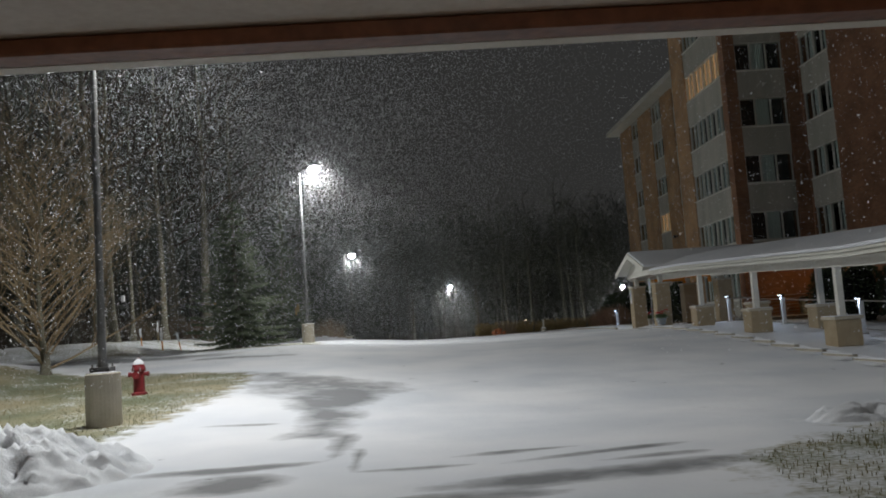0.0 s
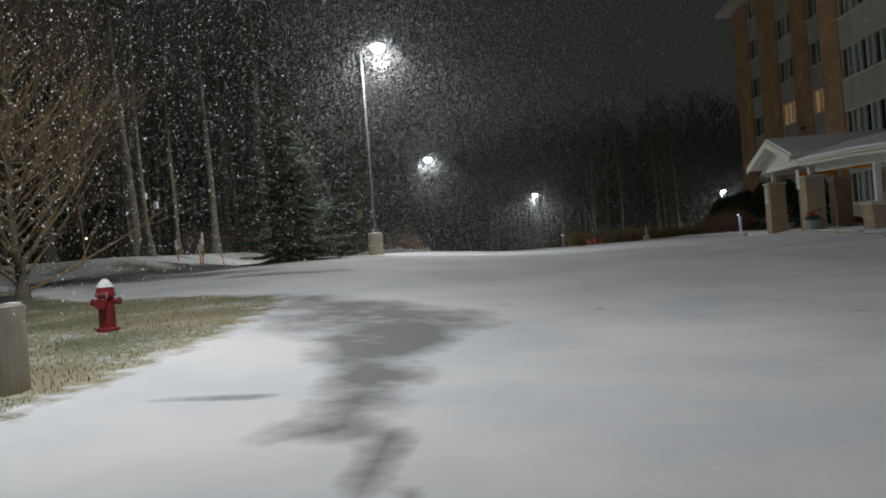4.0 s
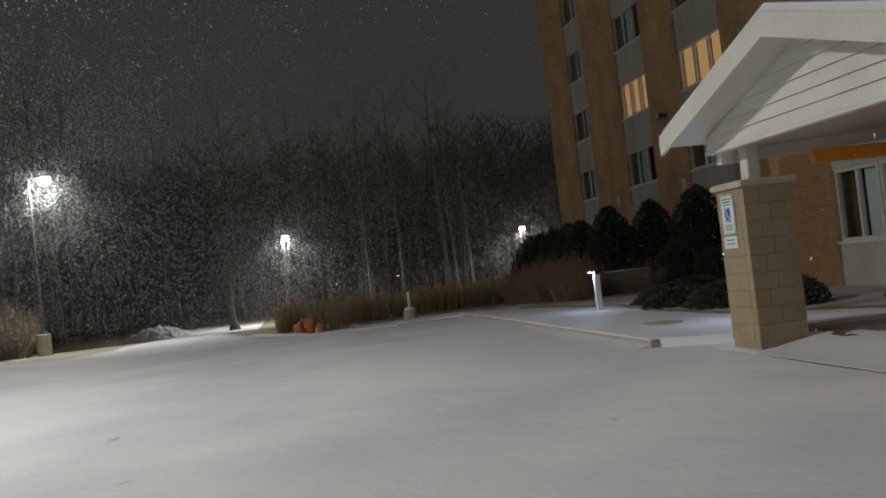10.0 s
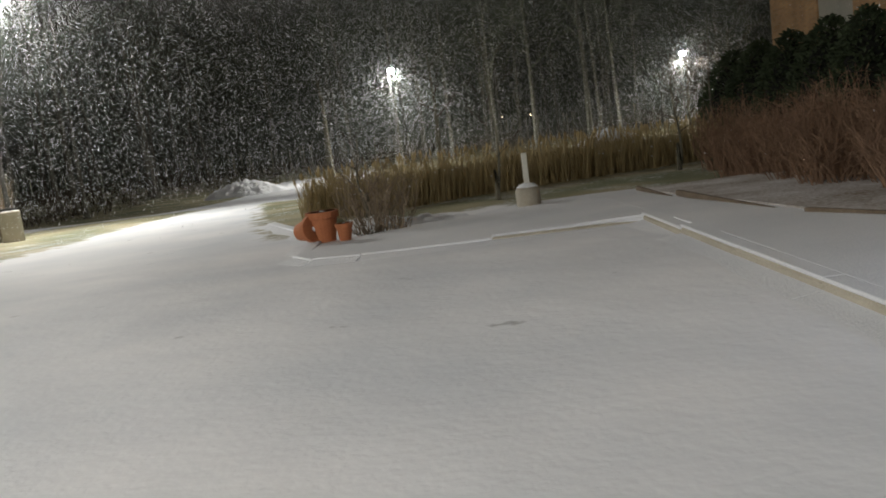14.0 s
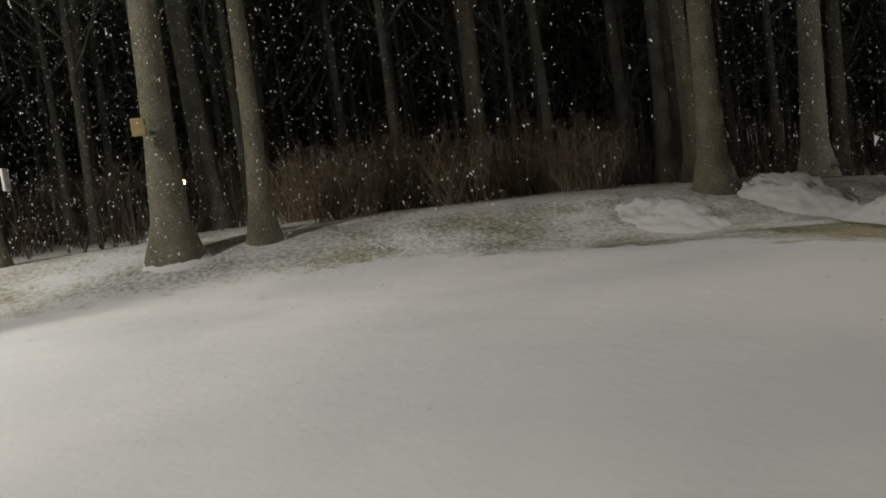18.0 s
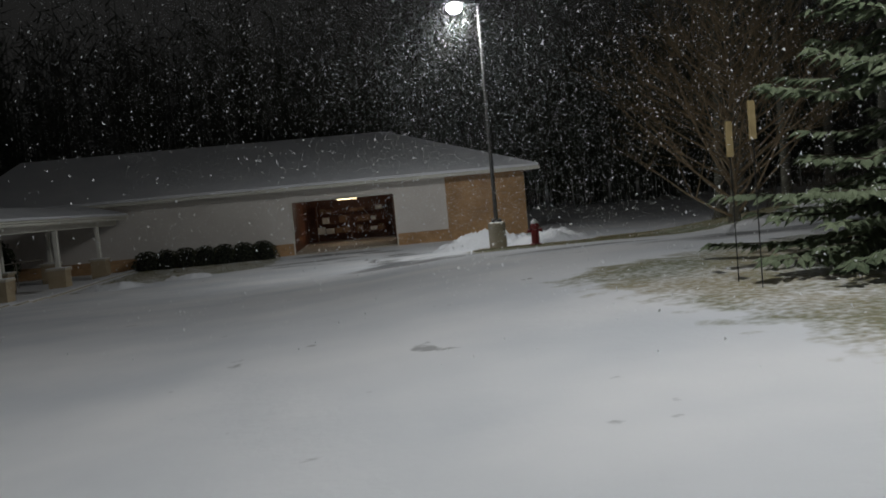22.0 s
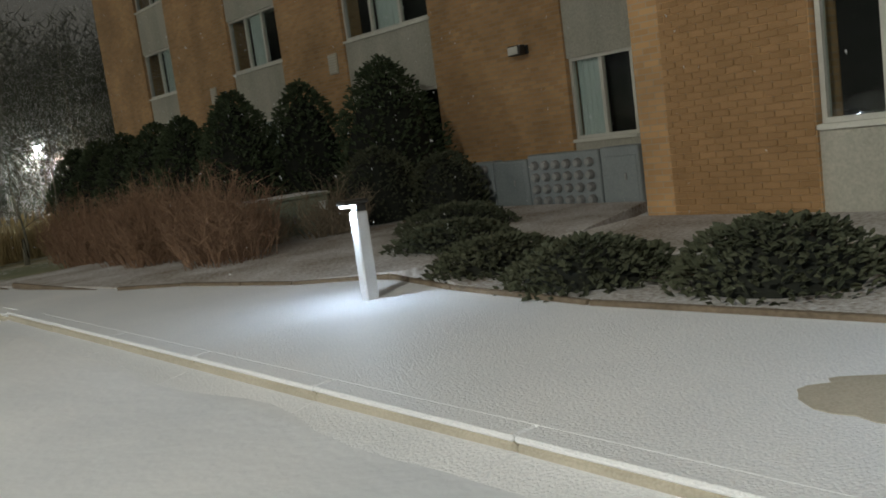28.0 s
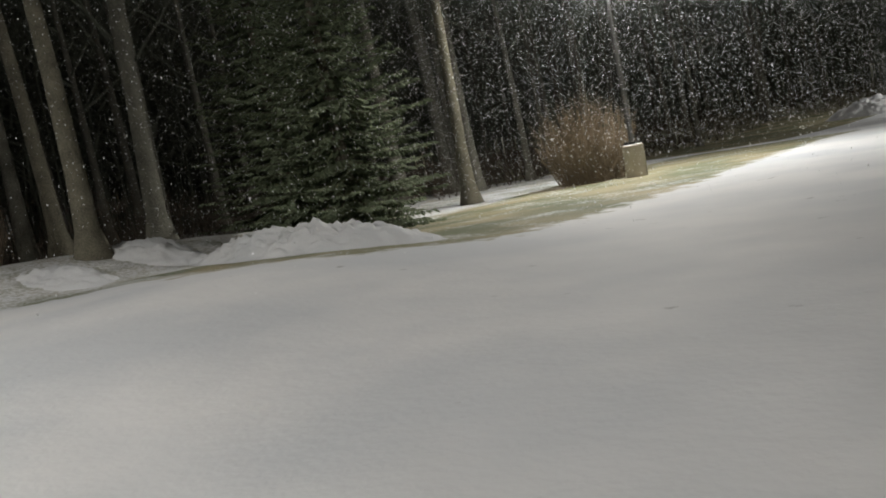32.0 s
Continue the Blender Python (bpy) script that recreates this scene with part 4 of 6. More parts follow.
# ---- the low garage building ----
def garage():
    t = thing("garage_building", label="low cream garage with tan brick, open door and snowy roof", category="garage")
    f = 0.8
    lo, hi, zt = -1.75, 3.18, 1.60
    zg = -1.3
    ev, east = 2.18, 18.5
    cream = PLASTER
    for a, b, z0, z1, m, name in ((-4.3, lo, -0.35, ev, cream, "cream_wall"), (hi, east, -0.35, ev, cream, "cream_wall"), (-4.3, lo, zg, -0.354, TAN_BRICK, "plinth"), (hi, east, zg, -0.354, TAN_BRICK, "plinth"),
                                  (lo, hi, zt + 0.062, ev, cream, "header_wall"), (-8.2, -4.304, zg, ev, TAN_BRICK, "brick_wall")):
        Geo().box(a, b, f - 0.3 - (0.0 if name != "plinth" else 0.02), f + (0.03 if name in ("plinth", "brick_wall") else 0), z0, z1).done(name, m, t)
    for a, b, c, d in ((-8.2, -7.9, -10.0, f - 0.304), (12.0, 12.3, -10.0, f - 0.304), (east - 0.3, east, -10.0, f - 0.304), (-7.896, east - 0.304, -10.3, -10.0)):
        Geo().box(a, b, c, d, zg, ev).done("brick_wall", TAN_BRICK, t)
    # roof: hipped, deep eaves, covered in snow
    e = 0.7
    x0, x1, y0, y1 = -8.2 - e, east + e, -10.3 - e, f + e
    rz, xm0, xm1, ym = 4.88, -1.7, 17.6, -4.7
    for z, m, name, lift, inset in ((ev, WHITE_TRIM, "roof_deck", 0.0, 0.0), (ev, SNOW, "snow_layer", 0.144, 0.05)):
        b = z + lift
        v = [(x0 + inset, y0 + inset, b), (x1 - inset, y0 + inset, b), (x1 - inset, y1 - inset, b), (x0 + inset, y1 - inset, b),
             (x0 + inset, y0 + inset, b + 0.14), (x1 - inset, y0 + inset, b + 0.14), (x1 - inset, y1 - inset, b + 0.14), (x0 + inset, y1 - inset, b + 0.14),
             (xm0, ym, rz + lift), (xm1, ym, rz + lift)]
        Geo().add(v, [(0, 3, 2, 1), (0, 1, 5, 4), (1, 2, 6, 5), (2, 3, 7, 6), (3, 0, 4, 7), (4, 5, 9, 8), (5, 6, 9), (6, 7, 8, 9), (7, 4, 8)]).done(name, m, t, "even snow on the roof" if m == SNOW else "")
    # lining of the opening, the timber head and the room
    Geo().box(lo, hi, f - 0.138, f - 0.07, zt, zt + 0.058).done("head_trim", WHITE_WOOD, t, "white head trim")
    Geo().box(lo, hi, f - 0.26, f - 0.14, zt, zt + 0.058, 0.008).done("timber_head", BEAM, t, "red-brown stained timber over the door")
    Geo().box(-7.89, 11.99, -9.99, f - 0.304, zt + 0.055, zt + 0.12).done("garage_ceiling", PLASTER, t)
    Geo().box(-7.89, 11.99, -9.99, f + 0.02, -1.25, -0.88).done("garage_floor", CONCRETE, t)
    for x in (lo - 0.06, hi + 0.004):
        Geo().box(x, x + 0.056, f - 0.32, f + 0.05, -1.0, zt - 0.002).done("jamb_trim", WHITE_WOOD, t)
    for x in (lo - 0.4, hi + 0.1):
        Geo().box(x, x + 0.3, -9.5, f - 0.31, -0.88, zt + 0.05).done("inner_wall", BEAM, t, "brown boarded inner wall")
    Geo().box(lo - 0.1, hi + 0.1, -9.6, -9.5, -0.88, zt + 0.05).done("inner_wall", BEAM, t, "brown boarded inner wall")
    return t


garage()
lamp("garage_light", (0.7, -5.2, 1.35), 55, (1.0, 0.82, 0.66), 0.25)
gl = thing("garage_tube_lamp", (0.7, -5.2, 1.60), label="white ceiling lamp lit inside the garage", category="lamp")
Geo().box(-0.6, 0.6, -0.08, 0.08, -0.02, 0.09, 0.01).done("housing", WHITE_TRIM, gl)
Geo().box(-0.55, 0.55, -0.06, 0.06, -0.06, -0.024, 0.01).done("diffuser", WARM, gl)


# shelves along the garage's back wall
rack = thing("storage_shelf", (0.7, -8.9, -0.88), label="brown storage shelf with boxes in the garage", category="shelf")
CARD = surface("brown_cardboard", (0.20, 0.11, 0.06), (0.34, 0.20, 0.11), 0.9, 20, 2, 0.1, rnd=0.4)
for x in (-2.0, 0.0, 2.0):
    Geo().box(x - 0.03, x + 0.03, -0.25, 0.25, 0, 2.1).done("upright", BEAM, rack)
for z in (0.45, 1.05, 1.65):
    Geo().box(-2.03, 2.03, -0.24, 0.26, z, z + 0.03).done("board", BEAM, rack)
pick_box = random.Random(3)
for z in (0.48, 1.08, 1.68):
    x = -1.9
    while x < 1.6:
        w, h = pick_box.uniform(0.25, 0.5), pick_box.uniform(0.18, 0.42)
        if pick_box.random() < 0.75 and not -w < x < 0.04:
            crate = thing("storage_box", (0.7 + x + w / 2, -8.9, -0.88 + z + 0.002), label="brown cardboard box on the garage shelf", category="box", group="storage boxes")
            Geo().box(-w / 2, w / 2, -0.18, 0.2, 0, h, 0.006).done("carton", CARD if pick_box.random() < 0.8 else WHITE_TRIM, crate)
            Geo().box(-0.025, 0.025, -0.182, 0.202, h, h + 0.002).done("tape", STRAW, crate)
        x += w + 0.06

# ---- street lamps ----
def street_lamp(head, foot, base_tall=0.9):
    hx, hy, hz = head
    fx, fy = foot
    z = level(fx, fy)
    t = thing("street_lamp", (fx, fy, z), label="tall street lamp on a round concrete base, shining cool white", category="street lamp", group="street lamps")
    Geo().lathe([(0.30, -0.2), (0.30, base_tall - 0.02), (0.28, base_tall)], n=28).done("concrete_base", CONCRETE, t, "pale round concrete base")
    Geo().lathe([(0.27, base_tall), (0.27, base_tall + 0.015), (0.12, base_tall + 0.03)], n=20).done("snow_cap", SNOW, t, "thin snow on the base")
    Geo().box(-0.17, 0.17, -0.17, 0.17, base_tall + 0.02, base_tall + 0.10, 0.01).done("base_plate", BRONZE, t)
    for sx in (-1, 1):
        for sy in (-1, 1):
            Geo().tube([(0.13 * sx, 0.13 * sy, base_tall + 0.1), (0.13 * sx, 0.13 * sy, base_tall + 0.16)], 0.018, 6).done("bolt", STEEL, t)
    top = hz - z
    Geo().tube([(0, 0, base_tall + 0.1), (0, 0, base_tall + 1.0), (0, 0, top + 0.05)], [0.075, 0.07, 0.05], 12).done("pole", POLE, t)
    dx, dy = hx - fx, hy - fy
    k = math.hypot(dx, dy)
    Geo().tube([(0, 0, top), (dx * 0.6, dy * 0.6, top + 0.05)], 0.03, 8).done("arm", POLE, t)
    hd = Geo().box(-0.27, 0.24, -0.20, 0.20, 0.03, 0.13, 0.03).done("lamp_head", BRONZE, t)
    hd.matrix_local = pose(dx, dy, top + 0.02, 0, 0, math.degrees(math.atan2(dy, dx)))
    # lens built oversize; its size stands in for the lamp's glare
    Geo().lathe([(0.02, -0.30), (0.13, -0.27), (0.22, -0.20), (0.27, -0.10), (0.25, 0.0), (0.20, 0.026)], n=20).done("lens", LED, hd, "white-hot lens", smooth=True).visible_shadow = False
    return t


for head, foot, watts in STREET:
    street_lamp(head, foot)


# ---- bollard lights ----
def bollard(x, y, z, s=1.0):
    t = thing("bollard_light", (x, y, z), label="slim bollard light with a bluish-white lit post in the snow", category="bollard", group="bollard lights")
    t.matrix_world = pose(x, y, z) @ Matrix.Diagonal((1, 1, s, 1))
    Geo().box(-0.065, 0.065, -0.05, 0.05, 0, 0.93, 0.012).done("post", PALE_STEEL, t)
    Geo().box(-0.17, 0.075, -0.07, 0.07, 1.0, 1.045, 0.012).done("cap", BRONZE, t)
    Geo().box(-0.04, 0.05, -0.045, 0.045, 0.932, 0.998).done("neck", BRONZE, t)
    Geo().box(-0.15, -0.05, -0.045, 0.045, 0.982, 0.997).done("lens", LED_SOFT, t, "lit lens").visible_shadow = False
    Geo().box(-0.10, 0.10, -0.09, 0.09, -0.02, 0.02, 0.008).done("foot_plate", STEEL, t)
    lamp("bollard_glow", (x - 0.14, y, z + 0.945 * s), 11, (0.62, 0.77, 1.0), 0.015)


for x, y in ((12.2, 47.1), (12.3, 41.4), (13.3, 32.5), (13.3, 27.4), (13.3, 22.2), (13.3, 17.0)):
    bollard(x, y, level(x, y) + (0.03 if y > 45 else 0.12), 0.91 if y > 45 else 1.0)

# ---- trees ----
def grow(g, twigs, start, way, length, radius, depth, rng, droop=0.0):
    """A limb that tapers and bends; smaller limbs leave it further out."""
    pts, radii = [Vector(start)], [radius]
    d, k = Vector(way).normalized(), 4 if depth > 1 else 3
    for i in range(k):
        d = (d + Vector((rng.uniform(-1, 1), rng.uniform(-1, 1), rng.uniform(-0.5, 0.9) - droop)) * 0.16).normalized()
        pts.append(pts[-1] + d * length / k)
        radii.append(radius * (1 - 0.75 * (i + 1) / k))
    (g if depth > 1 else twigs).tube(pts if depth else pts[::3], radii if depth else radii[::3], 5 if depth > 1 else 3, cap=False)
    if depth:
        n = 5 if depth > 1 else 6
        for i in range(n):
            s = rng.uniform(0.3, 1.0)
            a = min(k - 1, int(s * k))
            p = pts[a].lerp(pts[a + 1], s * k - a)
            side = Vector((rng.uniform(-1, 1), rng.uniform(-1, 1), rng.uniform(-0.2, 0.9))).normalized()
            grow(g, twigs, p, d * 0.7 + side * 0.8, length * rng.uniform(0.4, 0.62), max(0.006, radius * (1 - 0.7 * s) * 0.6), depth - 1, rng, droop)


def bare_tree(place, tall, girth, seed, clear=0.4, lean=0.02, label="tall bare woodland tree with a grey trunk", tilt=(0, 0), reach=0.28, bark=None, crown=None, depth=2, limbs=11, name="bare_tree", group="woodland trees"):
    rng = random.Random(seed)
    t = thing(name, place, label=label, category="tree", group=group)
    g, tw = Geo(), Geo()
    lx, ly = (rng.uniform(-lean, lean) + tilt[0]) * tall, (rng.uniform(-lean, lean) + tilt[1]) * tall
    spine, radii = [], []
    for i in range(9):
        s = i / 8
        flare = 1 + 1.1 * math.exp(-s * tall / 0.35)
        spine.append((lx * s + 0.06 * math.sin(s * 7 + seed), ly * s + 0.06 * math.cos(s * 5 + seed), -0.25 + s * tall))
        radii.append(girth * flare * (1 - 0.86 * s))
    spine.insert(1, (spine[0][0], spine[0][1], 0.15)), radii.insert(1, girth * 1.62)
    spine.insert(2, (spine[0][0], spine[0][1], 0.6)), radii.insert(2, girth * 1.1)
    g.tube(spine, radii, 10)
    c = Geo()
    for i in range(limbs):
        s = clear + (1 - clear) * (i + rng.random()) / limbs
        p = Vector((lx * s, ly * s, -0.25 + s * tall))
        a = i * 2.4 + rng.uniform(-0.5, 0.5)
        way = Vector((math.cos(a), math.sin(a), rng.uniform(0.45, 1.0)))
        grow(c, tw, p, way, tall * reach * (1.15 - 0.6 * s) * rng.uniform(0.8, 1.2), girth * 0.42 * (1.1 - s * 0.8), depth, rng)
    g.done("trunk", bark or BARK, t, smooth=True)
    k = len(c.v)
    c.v += tw.v
    c.f += [tuple(k + i for i in f) for f in tw.f]
    c.done("crown", crown or TWIG, t, "bare branches and twigs")
    return t


kinds = [bare_tree((-30 - 5 * i, 46 + 7 * i, level(-30, 46)), 18 + 1.1 * i, 0.16 + 0.022 * i, 11 + i, clear=0.26 + 0.03 * i, bark=WOOD_BARK, crown=WOOD_TWIG, limbs=15, reach=0.27, lean=0.035) for i in range(5)]
pick = random.Random(5)
spots = []
while len(spots) < 140:
    if pick.random() < 0.62:
        x, y = pick.uniform(-40, -13.5), pick.uniform(8, 112)
        if 24 < y < 32 and x > -30 or (x > -16 and 30 < y < 58) or (y > 62 and x > -14.5 and y < 72):
            continue
    else:
        x, y = pick.uniform(-38, 62), pick.uniform(113, 150)
        if math.hypot(x - 30, y - 118) < 9 or math.hypot(x - 5.7, y - 109) < 11:
            continue
    if all(math.hypot(x - a, y - b) > 2.2 for a, b in spots):
        spots.append((x, y))
for i, (x, y) in enumerate(spots):
    s = pick.uniform(0.85, 1.2)
    copy_thing(kinds[i % 5], pose(x, y, level(x, y), 0, 0, pick.uniform(0, 360)) @ Matrix.Diagonal((s, s, pick.uniform(0.9, 1.1) * s, 1)))


def sliver(g, p, q, wide, rng):
    """One tapering twig far off."""
    side = Vector((rng.uniform(-1, 1), rng.uniform(-1, 1), rng.uniform(-0.4, 0.4))).normalized() * wide
    g.add([p - side, p + side, q], [(0, 1, 2)])


def far_wood():
    """The deep wood behind: countless thin trunks and crossing twigs, too dense to tell apart."""
    rng = random.Random(12)
    g = Geo()
    for i in range(5200):
        if i % 2:
            x, y = rng.uniform(-70, -36), rng.uniform(-15, 150)
        else:
            x, y = rng.uniform(-62, 95), rng.uniform(146, 185)
        z, h, r = level(x, y) - 0.3, rng.uniform(14, 25), rng.uniform(0.05, 0.13)
        a, b = rng.uniform(-0.6, 0.6), rng.uniform(-0.6, 0.6)
        g.tube([(x, y, z), (x + a * 0.5, y + b * 0.5, z + h * 0.5), (x + a, y + b, z + h)], [r, r * 0.7, 0.01], 3, cap=False)
        for j in range(60):
            s = rng.uniform(0.2, 1.0)
            w, e = rng.uniform(0, 6.28), rng.uniform(0.8, 2.6) * (1.25 - 0.5 * s)
            p = Vector((x + a * s + rng.uniform(-1.2, 1.2), y + b * s + rng.uniform(-1.2, 1.2), z + h * s))
            sliver(g, p, p + Vector((math.cos(w) * e, math.sin(w) * e, rng.uniform(0.0, 1.4) * e)), 0.10, rng)
    # trees added behind the garage to darken the sky there
    for i in range(1900):
        x, y = rng.uniform(-60, 80), rng.uniform(-66, -30)
        z, h = level(x, y) - 0.3, rng.uniform(15, 25)
        g.tube([(x, y, z), (x, y, z + h)], [0.12, 0.01], 3, cap=False)
        for j in range(34):
            s = rng.uniform(0.1, 1.0)
            w, e = rng.uniform(0, 6.28), rng.uniform(0.8, 2.6) * (1.25 - 0.5 * s)
            p = Vector((x + rng.uniform(-0.9, 0.9), y + rng.uniform(-0.9, 0.9), z + h * s))
            sliver(g, p, p + Vector((math.cos(w) * e, math.sin(w) * e, rng.uniform(-0.3, 1.2) * e)), 0.10, rng)
    tagged(g.done("far_woodland", WOOD_TWIG), "dense dark bare woodland behind the car park", "woodland", kind="stuff")
    # brushwood at the wood's edge
    g = Geo()
    for i in range(5200):
        if i % 3:
            x, y = rng.uniform(-38, -14), rng.uniform(8, 110)
            if 23 < y < 32 and x > -30:
                continue
        else:
            x, y = rng.uniform(-40, 70), rng.uniform(114, 146)
        z, h = level(x, y) - 0.05, rng.uniform(0.6, 2.4)
        for j in range(7):
            w = rng.uniform(0, 6.28)
            m = Vector((x + math.cos(w) * h * 0.2, y + math.sin(w) * h * 0.2, z + h * 0.6))
            e = m + Vector((math.cos(w) * h * 0.3, math.sin(w) * h * 0.3, h * 0.35))
            sliver(g, Vector((x, y, z)), m, 0.010, rng), sliver(g, m, e, 0.008, rng)
            sliver(g, m, m + Vector((rng.uniform(-0.5, 0.5), rng.uniform(-0.5, 0.5), rng.uniform(0, 0.6))), 0.007, rng)
    tagged(g.done("brushwood", TWIG), "bare brushwood under the trees", "brushwood", kind="stuff")


far_wood()

# trunks near the road
for k, (x, y, r, tall, lab) in enumerate((
    (-10.8, 47.0, 0.27, 17, "thick grey tree trunk with a snowy root flare"), (-11.15, 48.3, 0.17, 14, "slender grey tree trunk beside a thicker one"), (-11.2, 55.9, 0.24, 16, "grey tree trunk behind the ploughed snow"),
    (-12.4, 43.7, 0.19, 15, "slim grey tree trunk on the snowy bank"), (-13.6, 37.6, 0.30, 17, "stout leaning grey tree trunk on the bank"), (-12.1, 35.1, 0.17, 14, "slim tree trunk with a small pale sign board"),
    (-22.3, 36.5, 0.20, 15, "slim grey tree trunk deeper in the wood"), (-9.3, 67.2, 0.22, 15, "grey tree trunk beside the spruce"), (-14.5, 52.5, 0.2, 15, "slim grey tree trunk in the wood"), (-15.5, 57.5, 0.22, 16, "grey tree trunk in the wood"),
    (-13.2, 41.0, 0.12, 12, "thin grey tree trunk on the bank"), (-17.0, 33.5, 0.2, 15, "grey tree trunk in the wood"))):
    bare_tree((x, y, level(x, y)), tall, r, 60 + k, clear=0.42, label=lab, group="roadside trees", tilt=(0, -0.09) if k == 4 else (0, 0))
bare_tree((0.8, 105.3, level(0.8, 105.3)), 7.6, 0.30, 91, clear=0.75, label="pale broken bare trunk at the end of the lot", limbs=4, reach=0.16, group="roadside trees")
bare_tree((8.6, 103.5, level(8.6, 103.5)), 8.5, 0.22, 92, clear=0.4, label="pale bare tree beside the far street lamp", limbs=7, group="roadside trees")
for k, (x, y, tall) in enumerate(((9.3, 60.6, 3.2), (13.5, 62.3, 2.8), (6.7, 58.6, 1.9), (15.5, 66.0, 4.2))):
    bare_tree((x, y, level(x, y)), tall, 0.035, 30 + k, clear=0.35, limbs=9, reach=0.4, label="thin bare sapling beside the reeds", depth=1, group="saplings", name="sapling")
bare_tree((-13.3, 36.7, level(-13.3, 36.7)), 4.6, 0.05, 95, clear=0.3, limbs=5, reach=0.3, label="thin pale bent sapling on the bank", depth=1, group="saplings", name="sapling", tilt=(0.05, -0.22))
bare_tree((-13.1, 36.3, level(-13.1, 36.3)), 3.6, 0.04, 96, clear=0.3, limbs=5, reach=0.3, label="thin pale bent sapling on the bank", depth=1, group="saplings", name="sapling", tilt=(0.0, -0.10))
bare_tree((-9.7, 22.3, level(-9.7, 22.3)), 6.2, 0.09, 77, clear=0.05, limbs=80, reach=0.50, label="broad bare russet tree by the lawn", crown=RUSSET, group="roadside trees", lean=0.0)
bare_tree((29.0, 113.5, level(29, 113.5)), 7.0, 0.12, 78, clear=0.2, limbs=16, reach=0.5, label="bare tree lit by the far street lamp", group="roadside trees")
bare_tree((33.5, 116.0, level(33, 116)), 8.0, 0.14, 79, clear=0.2, limbs=16, reach=0.5, label="bare tree lit by the far street lamp", group="roadside trees")


def spray(g, at, way, long, wide, rng):
    """A small flat sprig: a pointed leaf shape bent at its middle."""
    way = Vector(way).normalized()
    side = way.cross(Vector((rng.uniform(-0.4, 0.4), rng.uniform(-0.4, 0.4), 1))).normalized()
    up = side.cross(way) * wide * 0.35
    a, m = Vector(at), Vector(at) + way * long * 0.5
    g.add([a, m + side * wide + up * -1, a + way * long + Vector((0, 0, -0.25 * long)), m - side * wide + up * -1, m + up], [(0, 1, 4), (1, 2, 4), (2, 3, 4), (3, 0, 4)])


def spruce(place, tall, wide, seed, label):
    rng = random.Random(seed)
    t = thing("spruce", place, label=label, category="tree", group="spruces")
    Geo().tube([(0, 0, -0.2), (0, 0, tall * 0.5), (0, 0, tall)], [0.022 * tall, 0.013 * tall, 0.01], 8).done("trunk", BARK, t)
    br, g = Geo(), Geo()
    h = 0.28
    while h < tall - 0.15:
        s = h / tall
        reach = wide * (1 - s) ** 0.85 * rng.uniform(0.85, 1.1) + 0.05
        n = max(5, int(11 * (1 - s) + 5))
        for i in range(n):
            a = rng.uniform(0, 2 * math.pi)
            L = reach * rng.uniform(0.7, 1.15)
            d = Vector((math.cos(a), math.sin(a), 0))
            tip = d * L + Vector((0, 0, h - 0.16 * L + 0.25 * s * L))
            mid = d * L * 0.55 + Vector((0, 0, h - 0.14 * L))
            br.tube([(0, 0, h), mid, tip], [0.02, 0.012, 0.004], 3, cap=False)
            m = max(3, int(L / 0.085))
            for j in range(m):
                q = (j + 0.6) / m
                p = Vector((0, 0, h)).lerp(mid, q / 0.55) if q < 0.55 else mid.lerp(tip, (q - 0.55) / 0.45)
                for sg in (-1, 1):
                    b = a + sg * rng.uniform(0.5, 1.1)
                    ln = 0.15 + 0.22 * (1 - q) * L / wide + 0.05 * rng.random()
                    spray(g, p, (math.cos(b), math.sin(b), rng.uniform(-0.35, 0.1)), ln, ln * 0.20, rng)
            spray(g, tip - d * 0.12, d, 0.24, 0.05, rng)
        h += 0.17 + 0.10 * (1 - s)
    tagged(br.done("branch_mass", TWIG, t), kind="stuff")
    tagged(g.done("needles", NEEDLE, t, "grey-green drooping needle sprays"), kind="stuff")
    return t


spruce((-6.75, 34.5, level(-6.75, 34.5)), 6.3, 2.4, 3, "grey-green spruce standing beside the street lamp base")
spruce((-8.75, 61.45, level(-8.75, 61.45)), 9.5, 2.7, 4, "tall dark spruce with drooping branches behind the snow pile")
spruce((-13.2, 63.5, level(-13, 63.5)), 11, 2.9, 7, "tall dark spruce at the edge of the wood")


def leafy(name, place, tall, wide, count, seed, label, material, shape, size=0.13, group="evergreen shrubs", category="shrub"):
    """An evergreen shrub: a solid core painted near-black as inner shade, and many small upright sprays with an uneven
    outline.
    """
    rng = random.Random(seed)
    t = thing(name, place, label=label, category=category, group=group)
    # solid core; its near-black colour paints the shade between the sprays
    core = Geo()
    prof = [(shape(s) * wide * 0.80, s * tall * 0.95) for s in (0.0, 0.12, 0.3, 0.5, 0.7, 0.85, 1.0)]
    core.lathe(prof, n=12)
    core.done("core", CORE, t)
    g = Geo()
    for i in range(count):
        s = rng.random() ** 0.8
        a = rng.uniform(0, 2 * math.pi)
        lump = 1 + 0.13 * noise.noise((math.cos(a) * 2 + seed, math.sin(a) * 2, s * tall * 1.5))
        r = shape(s) * wide * lump * rng.uniform(0.80, 1.06)
        p = (r * math.cos(a), r * math.sin(a), s * tall * rng.uniform(0.97, 1.03))
        ln = size * rng.uniform(0.7, 1.5)
        spray(g, p, (math.cos(a) * 0.7 + rng.uniform(-0.4, 0.4), math.sin(a) * 0.7 + rng.uniform(-0.4, 0.4), rng.uniform(0.1, 1.3)), ln, ln * 0.28, rng)
    g.done("foliage", material, t)
    return t


